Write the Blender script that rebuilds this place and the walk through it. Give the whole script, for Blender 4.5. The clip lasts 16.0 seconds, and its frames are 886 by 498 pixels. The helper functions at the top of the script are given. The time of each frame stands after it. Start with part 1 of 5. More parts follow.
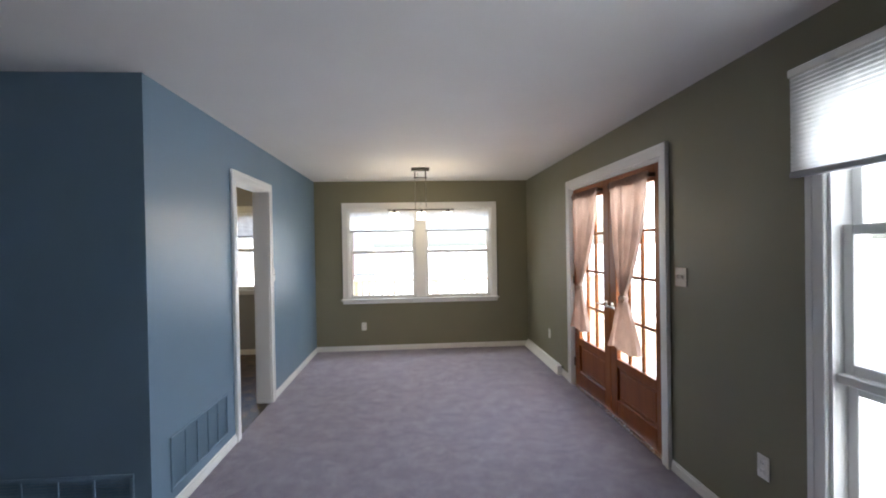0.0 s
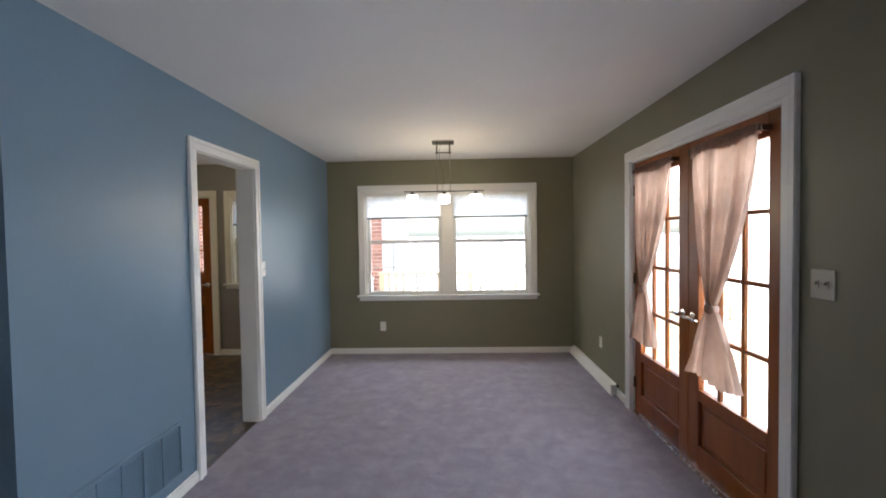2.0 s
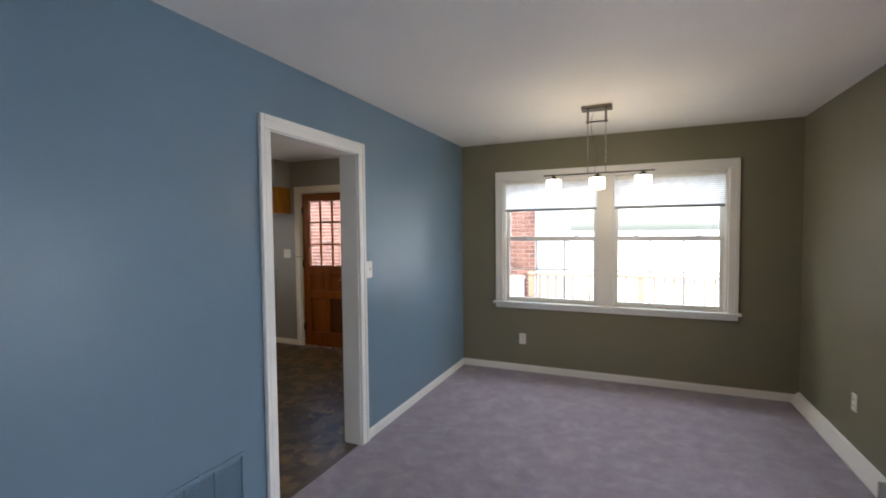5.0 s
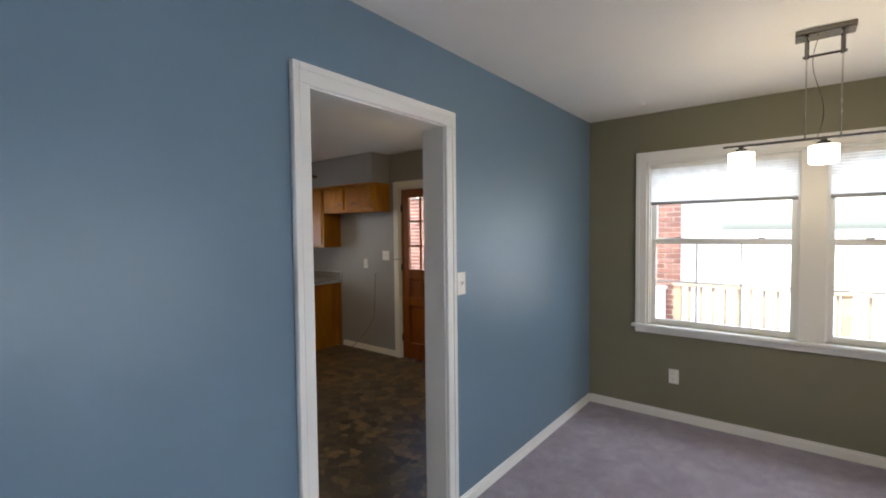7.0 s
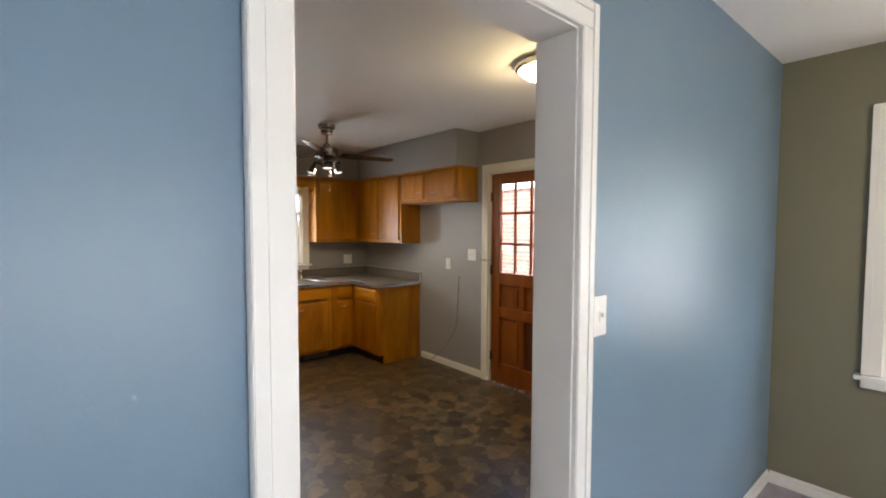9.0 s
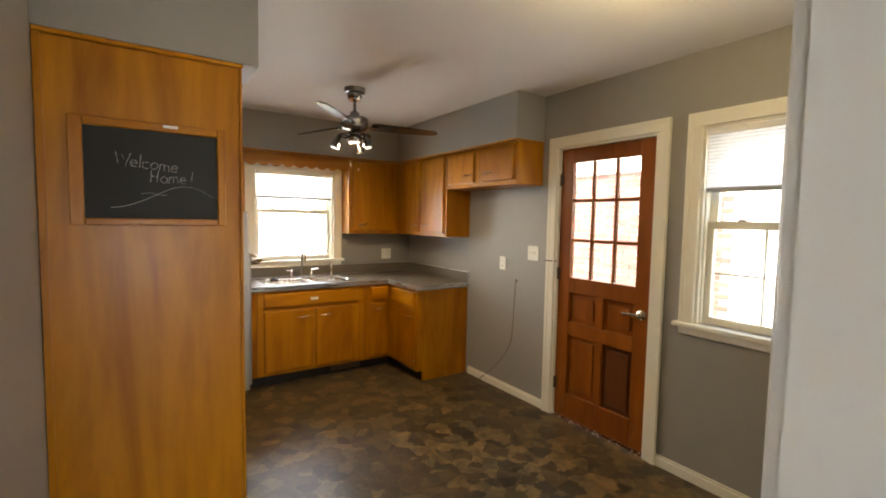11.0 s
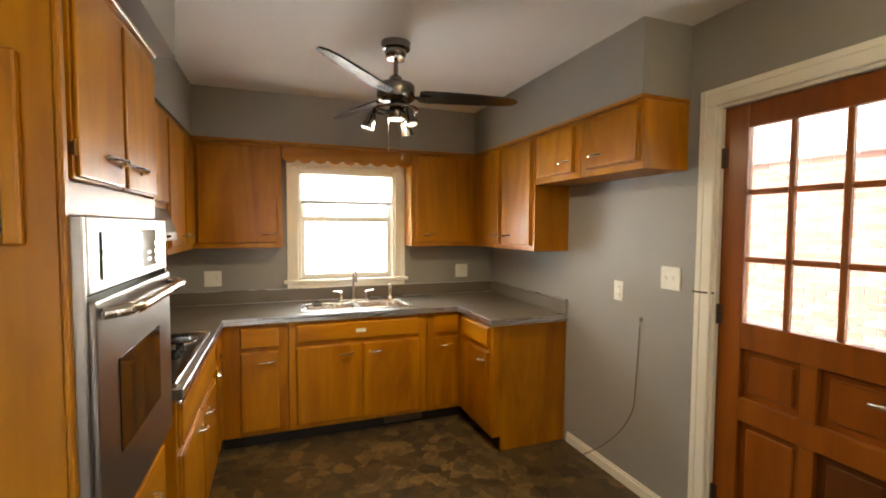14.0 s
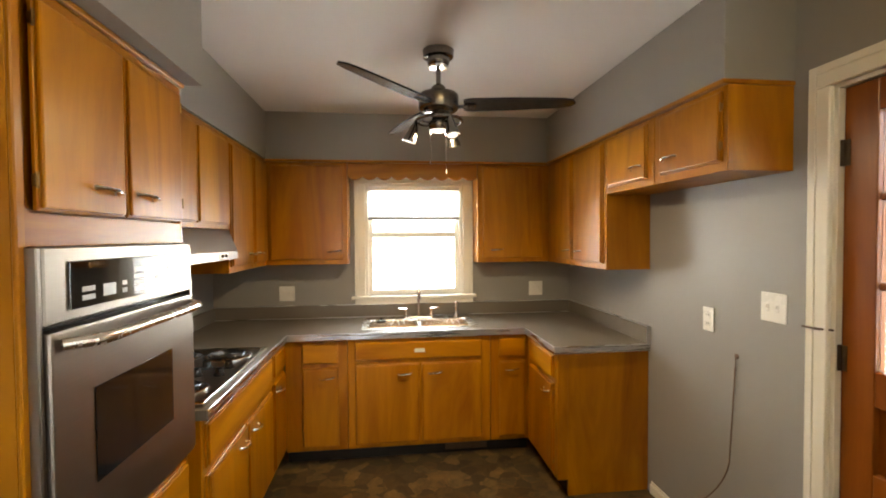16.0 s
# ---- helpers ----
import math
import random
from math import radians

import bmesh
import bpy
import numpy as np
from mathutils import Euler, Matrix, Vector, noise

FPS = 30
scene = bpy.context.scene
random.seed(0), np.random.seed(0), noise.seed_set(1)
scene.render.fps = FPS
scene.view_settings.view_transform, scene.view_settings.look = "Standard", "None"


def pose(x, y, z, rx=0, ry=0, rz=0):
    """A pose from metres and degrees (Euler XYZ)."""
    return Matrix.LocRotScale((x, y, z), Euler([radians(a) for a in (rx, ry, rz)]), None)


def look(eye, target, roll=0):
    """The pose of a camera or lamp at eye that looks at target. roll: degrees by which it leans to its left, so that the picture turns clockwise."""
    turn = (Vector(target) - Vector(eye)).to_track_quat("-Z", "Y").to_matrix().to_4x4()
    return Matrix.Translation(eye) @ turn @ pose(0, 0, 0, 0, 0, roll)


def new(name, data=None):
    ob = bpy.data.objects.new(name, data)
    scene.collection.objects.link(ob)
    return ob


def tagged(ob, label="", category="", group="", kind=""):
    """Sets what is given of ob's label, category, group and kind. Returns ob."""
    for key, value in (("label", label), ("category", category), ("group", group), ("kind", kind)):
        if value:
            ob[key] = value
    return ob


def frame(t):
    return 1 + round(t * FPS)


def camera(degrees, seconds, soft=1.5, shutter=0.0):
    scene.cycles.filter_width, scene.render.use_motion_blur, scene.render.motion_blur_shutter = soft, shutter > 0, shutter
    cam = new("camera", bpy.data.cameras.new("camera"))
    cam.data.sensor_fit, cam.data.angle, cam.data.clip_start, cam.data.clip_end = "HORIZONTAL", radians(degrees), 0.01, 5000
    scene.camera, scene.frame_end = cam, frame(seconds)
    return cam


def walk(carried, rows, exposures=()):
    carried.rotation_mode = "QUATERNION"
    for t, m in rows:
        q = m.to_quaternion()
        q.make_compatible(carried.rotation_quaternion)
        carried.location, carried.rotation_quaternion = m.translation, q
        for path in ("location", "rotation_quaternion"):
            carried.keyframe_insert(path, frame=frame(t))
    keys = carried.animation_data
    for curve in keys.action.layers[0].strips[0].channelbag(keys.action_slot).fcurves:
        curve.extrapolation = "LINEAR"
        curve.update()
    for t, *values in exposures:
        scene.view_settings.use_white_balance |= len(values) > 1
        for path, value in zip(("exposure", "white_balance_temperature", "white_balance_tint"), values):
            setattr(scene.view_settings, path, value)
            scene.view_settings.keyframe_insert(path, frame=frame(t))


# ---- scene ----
cam = camera(89.6, 16.0, soft=1.9)
PATH = [
    (0, (-0.008, 0.029, 1.516), (0.126, 2.024, 1.497), -1.0),
    (0.5, (0.068, 0.274, 1.501), (0.135, 2.272, 1.467), -0.7),
    (1, (0.122, 0.51, 1.513), (0.142, 2.51, 1.462), -0.3),
    (1.5, (0.163, 0.711, 1.511), (0.147, 2.71, 1.45), -0.6),
    (2, (0.221, 0.917, 1.507), (0.158, 2.915, 1.443), -0.9),
    (2.5, (0.261, 1.092, 1.503), (0.15, 3.088, 1.442), -1.1),
    (3, (0.319, 1.245, 1.514), (0.095, 3.232, 1.458), -1.0),
    (3.5, (0.363, 1.396, 1.514), (0.006, 3.363, 1.467), -1.2),
    (4, (0.413, 1.526, 1.512), (-0.092, 3.461, 1.461), -1.0),
    (6.5, (0.119, 2.459, 1.541), (-1.02, 4.1, 1.441), -0.6),
    (7, (-0.005, 2.671, 1.526), (-1.24, 4.242, 1.445), -0.6),
    (7.5, (-0.147, 2.87, 1.511), (-1.477, 4.362, 1.441), -0.3),
    (8, (-0.348, 3.049, 1.513), (-1.743, 4.481, 1.439), 0.0),
    (8.5, (-0.533, 3.224, 1.511), (-1.978, 4.604, 1.426), -0.1),
    (9, (-0.7, 3.38, 1.509), (-2.217, 4.679, 1.412), 0.2),
    (11.5, (-1.552, 4.077, 1.487), (-3.235, 5.15, 1.359), 1.0),
    (12, (-1.733, 4.195, 1.489), (-3.447, 5.219, 1.37), 0.9),
    (12.5, (-1.897, 4.323, 1.489), (-3.647, 5.284, 1.375), 0.9),
    (13, (-2.064, 4.439, 1.489), (-3.84, 5.352, 1.381), 0.8),
    (13.5, (-2.175, 4.56, 1.493), (-3.992, 5.39, 1.39), 0.6),
    (14, (-2.231, 4.679, 1.489), (-4.104, 5.372, 1.388), 0.3),
    (14.5, (-2.311, 4.776, 1.483), (-4.226, 5.347, 1.398), -0.1),
    (15, (-2.354, 4.857, 1.493), (-4.3, 5.316, 1.424), -0.4),
    (15.5, (-2.351, 4.945, 1.509), (-4.322, 5.279, 1.453), -0.7),
    (16, (-2.337, 5.021, 1.522), (-4.322, 5.26, 1.47), -0.4),
]
walk(cam, [(t, look(eye, target, roll)) for t, eye, target, roll in PATH],
     [(0, 3.2, 6350, 10), (2, 2.98, 6400, 10), (4, 2.9, 6400, 10), (6.5, 2.88, 6400, 10), (7.5, 3.2, 6400, 10), (8.5, 3.55, 6500, 10), (9, 3.85, 6600, 10), (11.5, 4.2, 7500, 8), (14, 4.35, 7500, 8), (16, 4.4, 7500, 8)])

# ---- world, sun, large lights ----
world = bpy.data.worlds.new("overcast_sky")
world.use_nodes = True
scene.world = world
sky = world.node_tree.nodes.new("ShaderNodeTexSky")
sky.sky_type, sky.sun_disc = "NISHITA", False
sky.sun_elevation, sky.sun_rotation = radians(48), radians(180)
sky.dust_density, sky.air_density = 3.0, 1.0
world.node_tree.links.new(sky.outputs[0], world.node_tree.nodes["Background"].inputs[0])
world.node_tree.nodes["Background"].inputs[1].default_value = 0.15


def lamp(name, kind, m, energy, color, **more):
    data = bpy.data.lights.new(name, kind)
    data.energy, data.color = energy, color
    if kind == "AREA":
        data.shape, data.size, data.size_y = "RECTANGLE", more["w"], more["h"]
    if kind == "SUN":
        data.angle = radians(more["angle"])
    if kind == "POINT":
        data.shadow_soft_size = more["r"]
    ob = new(name, data)
    ob.matrix_world = m
    return ob


lamp("sun", "SUN", look((0, 0, 10), (0, 8, 1)), 0.9, (1.0, 0.95, 0.88), angle=14)
DAY = (0.90, 0.95, 1.0)
lamp("daylight_french_doors", "AREA", look((2.30, 3.81, 1.35), (0, 3.81, 0.45)), 8.5, DAY, w=1.7, h=1.9)
lamp("daylight_east_window", "AREA", look((2.30, 0.95, 1.40), (0, 0.95, 0.9)), 3.8, DAY, w=1.6, h=1.7)
lamp("daylight_north_window", "AREA", look((0.10, 7.30, 2.55), (0.10, 4.6, 0.2)), 5.5, DAY, w=2.1, h=0.6)
lamp("daylight_kitchen_window", "AREA", look((-6.60, 5.225, 1.50), (0, 5.225, 1.90)), 2.9, DAY, w=0.85, h=0.95)

# ---- materials ----


def nodes_of(name):
    m = bpy.data.materials.new(name)
    m.use_nodes = True
    nt = m.node_tree
    return m, nt, nt.nodes, nt.links, nt.nodes["Principled BSDF"]


def coords(nt, scale=(1, 1, 1)):
    tc = nt.nodes.new("ShaderNodeTexCoord")
    mp = nt.nodes.new("ShaderNodeMapping")
    mp.inputs["Scale"].default_value = scale
    nt.links.new(tc.outputs["Object"], mp.inputs["Vector"])
    return mp.outputs[0]


def noise_tex(nt, vec, scale, detail=4, rough=0.55, distort=0.0):
    n = nt.nodes.new("ShaderNodeTexNoise")
    n.inputs["Scale"].default_value, n.inputs["Detail"].default_value = scale, detail
    n.inputs["Roughness"].default_value, n.inputs["Distortion"].default_value = rough, distort
    nt.links.new(vec, n.inputs["Vector"])
    return n.outputs["Fac"]


def ramp(nt, fac, stops):
    r = nt.nodes.new("ShaderNodeValToRGB")
    while len(r.color_ramp.elements) < len(stops):
        r.color_ramp.elements.new(0.5)
    for e, (p, c) in zip(r.color_ramp.elements, stops):
        e.position, e.color = p, (*c, 1)
    nt.links.new(fac, r.inputs[0])
    return r.outputs[0]


def mixc(nt, fac, a, b, how="MIX"):
    n = nt.nodes.new("ShaderNodeMix")
    n.data_type, n.blend_type = "RGBA", how
    for socket, v in ((n.inputs[0], fac), (n.inputs[6], a), (n.inputs[7], b)):
        if isinstance(v, (int, float)):
            socket.default_value = v
        elif isinstance(v, tuple):
            socket.default_value = (*v, 1)
        else:
            nt.links.new(v, socket)
    return n.outputs[2]


def bump(nt, height, strength, distance=0.002):
    b = nt.nodes.new("ShaderNodeBump")
    b.inputs["Strength"].default_value, b.inputs["Distance"].default_value = strength, distance
    nt.links.new(height, b.inputs["Height"])
    nt.links.new(b.outputs[0], nt.nodes["Principled BSDF"].inputs["Normal"])


def tone(c, k):
    return tuple(min(1, x * k) for x in c)


def paint(name, color, rough=0.45, wear=0.06, grain=180, relief=0.15, metal=0.0):
    """Painted or plain surface: broad mottling, fine roller grain, uneven gloss."""
    m, nt, nodes, links, b = nodes_of(name)
    vec = coords(nt)
    broad = noise_tex(nt, vec, 1.7, 5)
    fine = noise_tex(nt, vec, grain, 2)
    links.new(ramp(nt, broad, [(0.25, tone(color, 1 - wear)), (0.75, tone(color, 1 + wear))]), b.inputs["Base Color"])
    b.inputs["Metallic"].default_value = metal
    links.new(ramp(nt, broad, [(0.3, (rough * 0.85,) * 3), (0.7, (min(1, rough * 1.15),) * 3)]), b.inputs["Roughness"])
    if relief:
        bump(nt, fine, relief, 0.0012)
    return m


def metal(name, color, rough=0.28, brushed=(1, 1, 1)):
    m, nt, nodes, links, b = nodes_of(name)
    f = noise_tex(nt, coords(nt, brushed), 60, 3)
    b.inputs["Metallic"].default_value = 1
    links.new(ramp(nt, f, [(0.3, tone(color, 0.95)), (0.7, tone(color, 1.04))]), b.inputs["Base Color"])
    links.new(ramp(nt, f, [(0.3, (rough * 0.9,) * 3), (0.7, (rough * 1.1,) * 3)]), b.inputs["Roughness"])
    return m


def wood(name, dark, mid, light, rough=0.36, along="z", coat=0.04):
    """Varnished wood: long grain streaks, broad figure, small pores; varied from piece to piece."""
    m, nt, nodes, links, b = nodes_of(name)
    s = {"z": (1, 1, 0.13), "x": (0.13, 1, 1), "y": (1, 0.13, 1)}[along]
    info = nodes.new("ShaderNodeObjectInfo")
    tc = nodes.new("ShaderNodeTexCoord")
    add = nodes.new("ShaderNodeVectorMath")
    add.operation = "MULTIPLY_ADD"
    add.inputs[1].default_value = s
    comb = nodes.new("ShaderNodeCombineXYZ")
    mul = nodes.new("ShaderNodeMath")
    mul.operation = "MULTIPLY"
    mul.inputs[1].default_value = 7.0
    links.new(info.outputs["Random"], mul.inputs[0])
    for i in range(3):
        links.new(mul.outputs[0], comb.inputs[i])
    links.new(tc.outputs["Object"], add.inputs[0])
    links.new(comb.outputs[0], add.inputs[2])
    vec = add.outputs[0]
    streak = noise_tex(nt, vec, 26, 5, 0.6, 0.4)
    figure = noise_tex(nt, vec, 4.5, 5, 0.6, 1.6)
    pores = noise_tex(nt, vec, 190, 2)
    base = ramp(nt, figure, [(0.25, dark), (0.5, mid), (0.78, light)])
    fine = ramp(nt, streak, [(0.32, (0.82, 0.78, 0.72)), (0.62, (1, 1, 1))])
    col = mixc(nt, 0.5, base, fine, "MULTIPLY")
    each = ramp(nt, info.outputs["Random"], [(0.0, (0.80, 0.75, 0.70)), (1.0, (1, 1, 1))])
    links.new(mixc(nt, 1.0, col, each, "MULTIPLY"), b.inputs["Base Color"])
    b.inputs["Roughness"].default_value = rough
    b.inputs["Specular IOR Level"].default_value = 0.32
    b.inputs["Coat Weight"].default_value, b.inputs["Coat Roughness"].default_value = coat, 0.18
    bump(nt, pores, 0.12, 0.0008)
    return m


def glow(name, color, strength):
    m, nt, nodes, links, b = nodes_of(name)
    b.inputs["Base Color"].default_value = (*color, 1)
    b.inputs["Emission Color"].default_value = (*color, 1)
    b.inputs["Emission Strength"].default_value = strength
    return m


def glass(name, rough=0.0):
    m, nt, nodes, links, b = nodes_of(name)
    b.inputs["Base Color"].default_value = (0.97, 0.99, 0.98, 1)
    b.inputs["Transmission Weight"].default_value = 1
    b.inputs["IOR"].default_value, b.inputs["Roughness"].default_value = 1.45, rough
    return m


def cloth(name, color, through_share, weave):
    """Thin fabric that lets part of the light through."""
    m, nt, nodes, links, b = nodes_of(name)
    vec = coords(nt)
    w = noise_tex(nt, vec, weave, 3)
    broad = noise_tex(nt, vec, 9, 3)
    c = ramp(nt, broad, [(0.3, tone(color, 0.88)), (0.7, tone(color, 1.08))])
    links.new(c, b.inputs["Base Color"])
    b.inputs["Roughness"].default_value = 0.9
    t = nodes.new("ShaderNodeBsdfTranslucent")
    links.new(c, t.inputs[0])
    mix = nodes.new("ShaderNodeMixShader")
    mix.inputs[0].default_value = through_share
    links.new(b.outputs[0], mix.inputs[1])
    links.new(t.outputs[0], mix.inputs[2])
    links.new(mix.outputs[0], nodes["Material Output"].inputs[0])
    bump(nt, w, 0.25, 0.001)
    return m, mix


def carpet_mat():
    m, nt, nodes, links, b = nodes_of("carpet_pile")
    vec = coords(nt)
    tread = noise_tex(nt, vec, 6.5, 8, 0.72, 0.3)
    tuft = noise_tex(nt, vec, 150, 3, 0.7)
    a = ramp(nt, tread, [(0.30, (0.275, 0.243, 0.305)), (0.50, (0.345, 0.308, 0.378)), (0.70, (0.440, 0.400, 0.475))])
    t = ramp(nt, tuft, [(0.3, (0.62, 0.62, 0.62)), (0.7, (1.15, 1.15, 1.15))])
    links.new(mixc(nt, 1.0, a, t, "MULTIPLY"), b.inputs["Base Color"])
    b.inputs["Roughness"].default_value = 1.0
    b.inputs["Specular IOR Level"].default_value = 0.1
    b.inputs["Sheen Weight"].default_value = 0.25
    bump(nt, tuft, 0.9, 0.006)
    return m


def vinyl_mat():
    """Sheet vinyl printed with broken brown slate, slightly glossy."""
    m, nt, nodes, links, b = nodes_of("slate_vinyl")
    vec = coords(nt)
    warp = nodes.new("ShaderNodeTexNoise")
    warp.inputs["Scale"].default_value, warp.inputs["Detail"].default_value = 9, 5
    links.new(vec, warp.inputs["Vector"])
    add = nodes.new("ShaderNodeVectorMath")
    add.operation = "MULTIPLY_ADD"
    add.inputs[1].default_value = (0.11, 0.11, 0.11)
    links.new(warp.outputs["Color"], add.inputs[0])
    links.new(vec, add.inputs[2])
    v = nodes.new("ShaderNodeTexVoronoi")
    v.feature = "SMOOTH_F1"
    v.inputs["Scale"].default_value = 10.5
    v.inputs["Smoothness"].default_value = 0.25
    links.new(add.outputs[0], v.inputs["Vector"])
    sep = nodes.new("ShaderNodeSeparateColor")
    links.new(v.outputs["Color"], sep.inputs[0])
    cells = ramp(nt, sep.outputs[0], [(0.0, (0.022, 0.015, 0.009)), (0.3, (0.085, 0.054, 0.024)), (0.5, (0.034, 0.028, 0.018)),
                                      (0.75, (0.155, 0.098, 0.040)), (1.0, (0.072, 0.056, 0.034))])
    e = nodes.new("ShaderNodeTexVoronoi")
    e.feature = "DISTANCE_TO_EDGE"
    e.inputs["Scale"].default_value = 7.5
    links.new(add.outputs[0], e.inputs["Vector"])
    seam = ramp(nt, e.outputs["Distance"], [(0.0, (0.80, 0.78, 0.76)), (0.05, (1, 1, 1))])
    cloud = noise_tex(nt, vec, 11, 7, 0.72, 0.6)
    c2 = ramp(nt, cloud, [(0.3, (0.50, 0.46, 0.42)), (0.7, (1.75, 1.7, 1.55))])
    col = mixc(nt, 1.0, mixc(nt, 1.0, cells, c2, "MULTIPLY"), seam, "MULTIPLY")
    links.new(col, b.inputs["Base Color"])
    links.new(ramp(nt, cloud, [(0.3, (0.30,) * 3), (0.7, (0.48,) * 3)]), b.inputs["Roughness"])
    bump(nt, cloud, 0.2, 0.002)
    return m


BLUE = paint("blue_satin_paint", (0.150, 0.228, 0.306), 0.385, 0.05, 130, 0.22)
OLIVE = paint("olive_satin_paint", (0.205, 0.194, 0.130), 0.47, 0.05, 130, 0.22)
GREY = paint("warm_grey_paint", (0.300, 0.285, 0.262), 0.52, 0.05, 130, 0.2)
PLASTER = paint("white_ceiling_paint", (0.82, 0.80, 0.775), 0.75, 0.03, 90, 0.25)
WHITE = paint("white_gloss_trim", (0.80, 0.79, 0.76), 0.34, 0.012, 60, 0.0)
CREAM = paint("cream_gloss_trim", (0.80, 0.765, 0.66), 0.34, 0.012, 60, 0.0)
PLATE = paint("white_plastic", (0.82, 0.80, 0.75), 0.28, 0.02, 40, 0.0)
RAIL = paint("grey_blind_rail", (0.36, 0.36, 0.37), 0.4, 0.03, 40, 0.0)
PEWTER = paint("pewter_plate", (0.36, 0.345, 0.315), 0.35, 0.05, 60, 0.0, 0.9)
OUTER = paint("outer_render", (0.5, 0.48, 0.45), 0.8, 0.1, 60, 0.3)
CARPET, VINYL = carpet_mat(), vinyl_mat()
MAPLE = wood("honey_maple", (0.29, 0.088, 0.003), (0.46, 0.176, 0.004), (0.63, 0.268, 0.007))
MAPLE_X = wood("honey_maple_rail", (0.29, 0.088, 0.003), (0.46, 0.176, 0.004), (0.63, 0.268, 0.007), along="x")
MAPLE_Y = wood("honey_maple_cross_rail", (0.29, 0.088, 0.003), (0.46, 0.176, 0.004), (0.63, 0.268, 0.007), along="y")
DOORWOOD = wood("red_brown_fir", (0.20, 0.050, 0.005), (0.28, 0.078, 0.008), (0.36, 0.115, 0.014), 0.35)
DARKWOOD = wood("dark_walnut_panel", (0.08, 0.024, 0.006), (0.12, 0.036, 0.008), (0.16, 0.05, 0.012), 0.4)
RAWWOOD = wood("cabinet_underside", (0.30, 0.20, 0.10), (0.38, 0.26, 0.14), (0.45, 0.32, 0.19), 0.6, "x", 0.0)
DECKWOOD = wood("weathered_deck_wood", (0.50, 0.40, 0.28), (0.58, 0.48, 0.35), (0.66, 0.56, 0.43), 0.8, "x", 0.0)
STEEL = metal("brushed_steel", (0.30, 0.265, 0.23), 0.33, (0.04, 0.04, 7))
CHROME = metal("chrome", (0.92, 0.91, 0.88), 0.16)
SATIN = metal("satin_nickel", (0.66, 0.63, 0.58), 0.26)
GUNMETAL = metal("dark_pewter", (0.20, 0.185, 0.17), 0.24)
BRONZE = metal("dark_bronze", (0.13, 0.10, 0.075), 0.38)
BRASS = metal("aged_brass", (0.36, 0.22, 0.09), 0.35)
BLACK = paint("black_plastic", (0.012, 0.012, 0.013), 0.25, 0.1, 80, 0.05)
BLADE = wood("black_stained_blade", (0.012, 0.010, 0.009), (0.020, 0.016, 0.014), (0.03, 0.025, 0.02), 0.24, "x", 0.6)
COUNTER = paint("grey_laminate", (0.165, 0.138, 0.108), 0.46, 0.10, 220, 0.0)
EDGE = metal("aluminium_edging", (0.58, 0.58, 0.60), 0.28, (0.05, 0.05, 1))
BOARD = paint("chalkboard_black", (0.016, 0.017, 0.018), 0.7, 0.35, 50, 0.1)
CHALK = paint("white_chalk", (0.78, 0.78, 0.76), 0.95, 0.15, 400, 0.3)
DARK = paint("black_glass", (0.010, 0.009, 0.009), 0.06, 0.05, 10, 0.0)
KEYPAD = paint("grey_keys_and_panes", (0.34, 0.36, 0.36), 0.3, 0.05, 10, 0.0)
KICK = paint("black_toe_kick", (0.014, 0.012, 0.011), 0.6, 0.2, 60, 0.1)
RUBBER = paint("brown_cord", (0.16, 0.10, 0.07), 0.5, 0.1, 60, 0.0)
CONCRETE = paint("pale_concrete", (0.62, 0.61, 0.58), 0.9, 0.12, 30, 0.3)
ROOFING = paint("pale_shingle", (0.55, 0.54, 0.53), 0.9, 0.15, 30, 0.5)
MORTAR = paint("mortar", (0.50, 0.46, 0.42), 0.95, 0.1, 80, 0.3)
PANE = glass("window_glass")
FROST = glow("lit_opal_glass", (1.0, 0.93, 0.80), 0.7)
BULB = glow("lit_bulb", (1.0, 0.92, 0.80), 0.07)
CURTAIN, _ = cloth("peach_voile", (0.50, 0.345, 0.265), 0.42, 260)
BLIND, _ = cloth("white_cellular_fabric", (0.90, 0.90, 0.89), 0.5, 300)


def brick_mat():
    m, nt, nodes, links, b = nodes_of("red_brick")
    info = nodes.new("ShaderNodeObjectInfo")
    geo = nodes.new("ShaderNodeNewGeometry")
    pick = nodes.new("ShaderNodeMath")
    pick.operation = "ADD"
    links.new(info.outputs["Random"], pick.inputs[0])
    links.new(geo.outputs["Random Per Island"], pick.inputs[1])
    fr = nodes.new("ShaderNodeMath")
    fr.operation = "FRACT"
    links.new(pick.outputs[0], fr.inputs[0])
    c = ramp(nt, fr.outputs[0], [(0.0, (0.115, 0.052, 0.040)), (0.5, (0.165, 0.075, 0.056)), (1.0, (0.21, 0.11, 0.085))])
    g = noise_tex(nt, coords(nt), 45, 5)
    links.new(mixc(nt, 0.6, c, ramp(nt, g, [(0.3, (0.7, 0.7, 0.7)), (0.7, (1.1, 1.1, 1.1))]), "MULTIPLY"), b.inputs["Base Color"])
    b.inputs["Roughness"].default_value = 0.9
    bump(nt, g, 0.5, 0.004)
    return m


BRICK = brick_mat()

# ---- building helpers ----
ROOT = {}


def thing(name, loc, label, category, group="", kind=""):
    e = new(name)
    e.location = loc
    e.empty_display_size = 0.1
    ROOT[e] = Vector(loc)
    return tagged(e, label, category, group, kind)


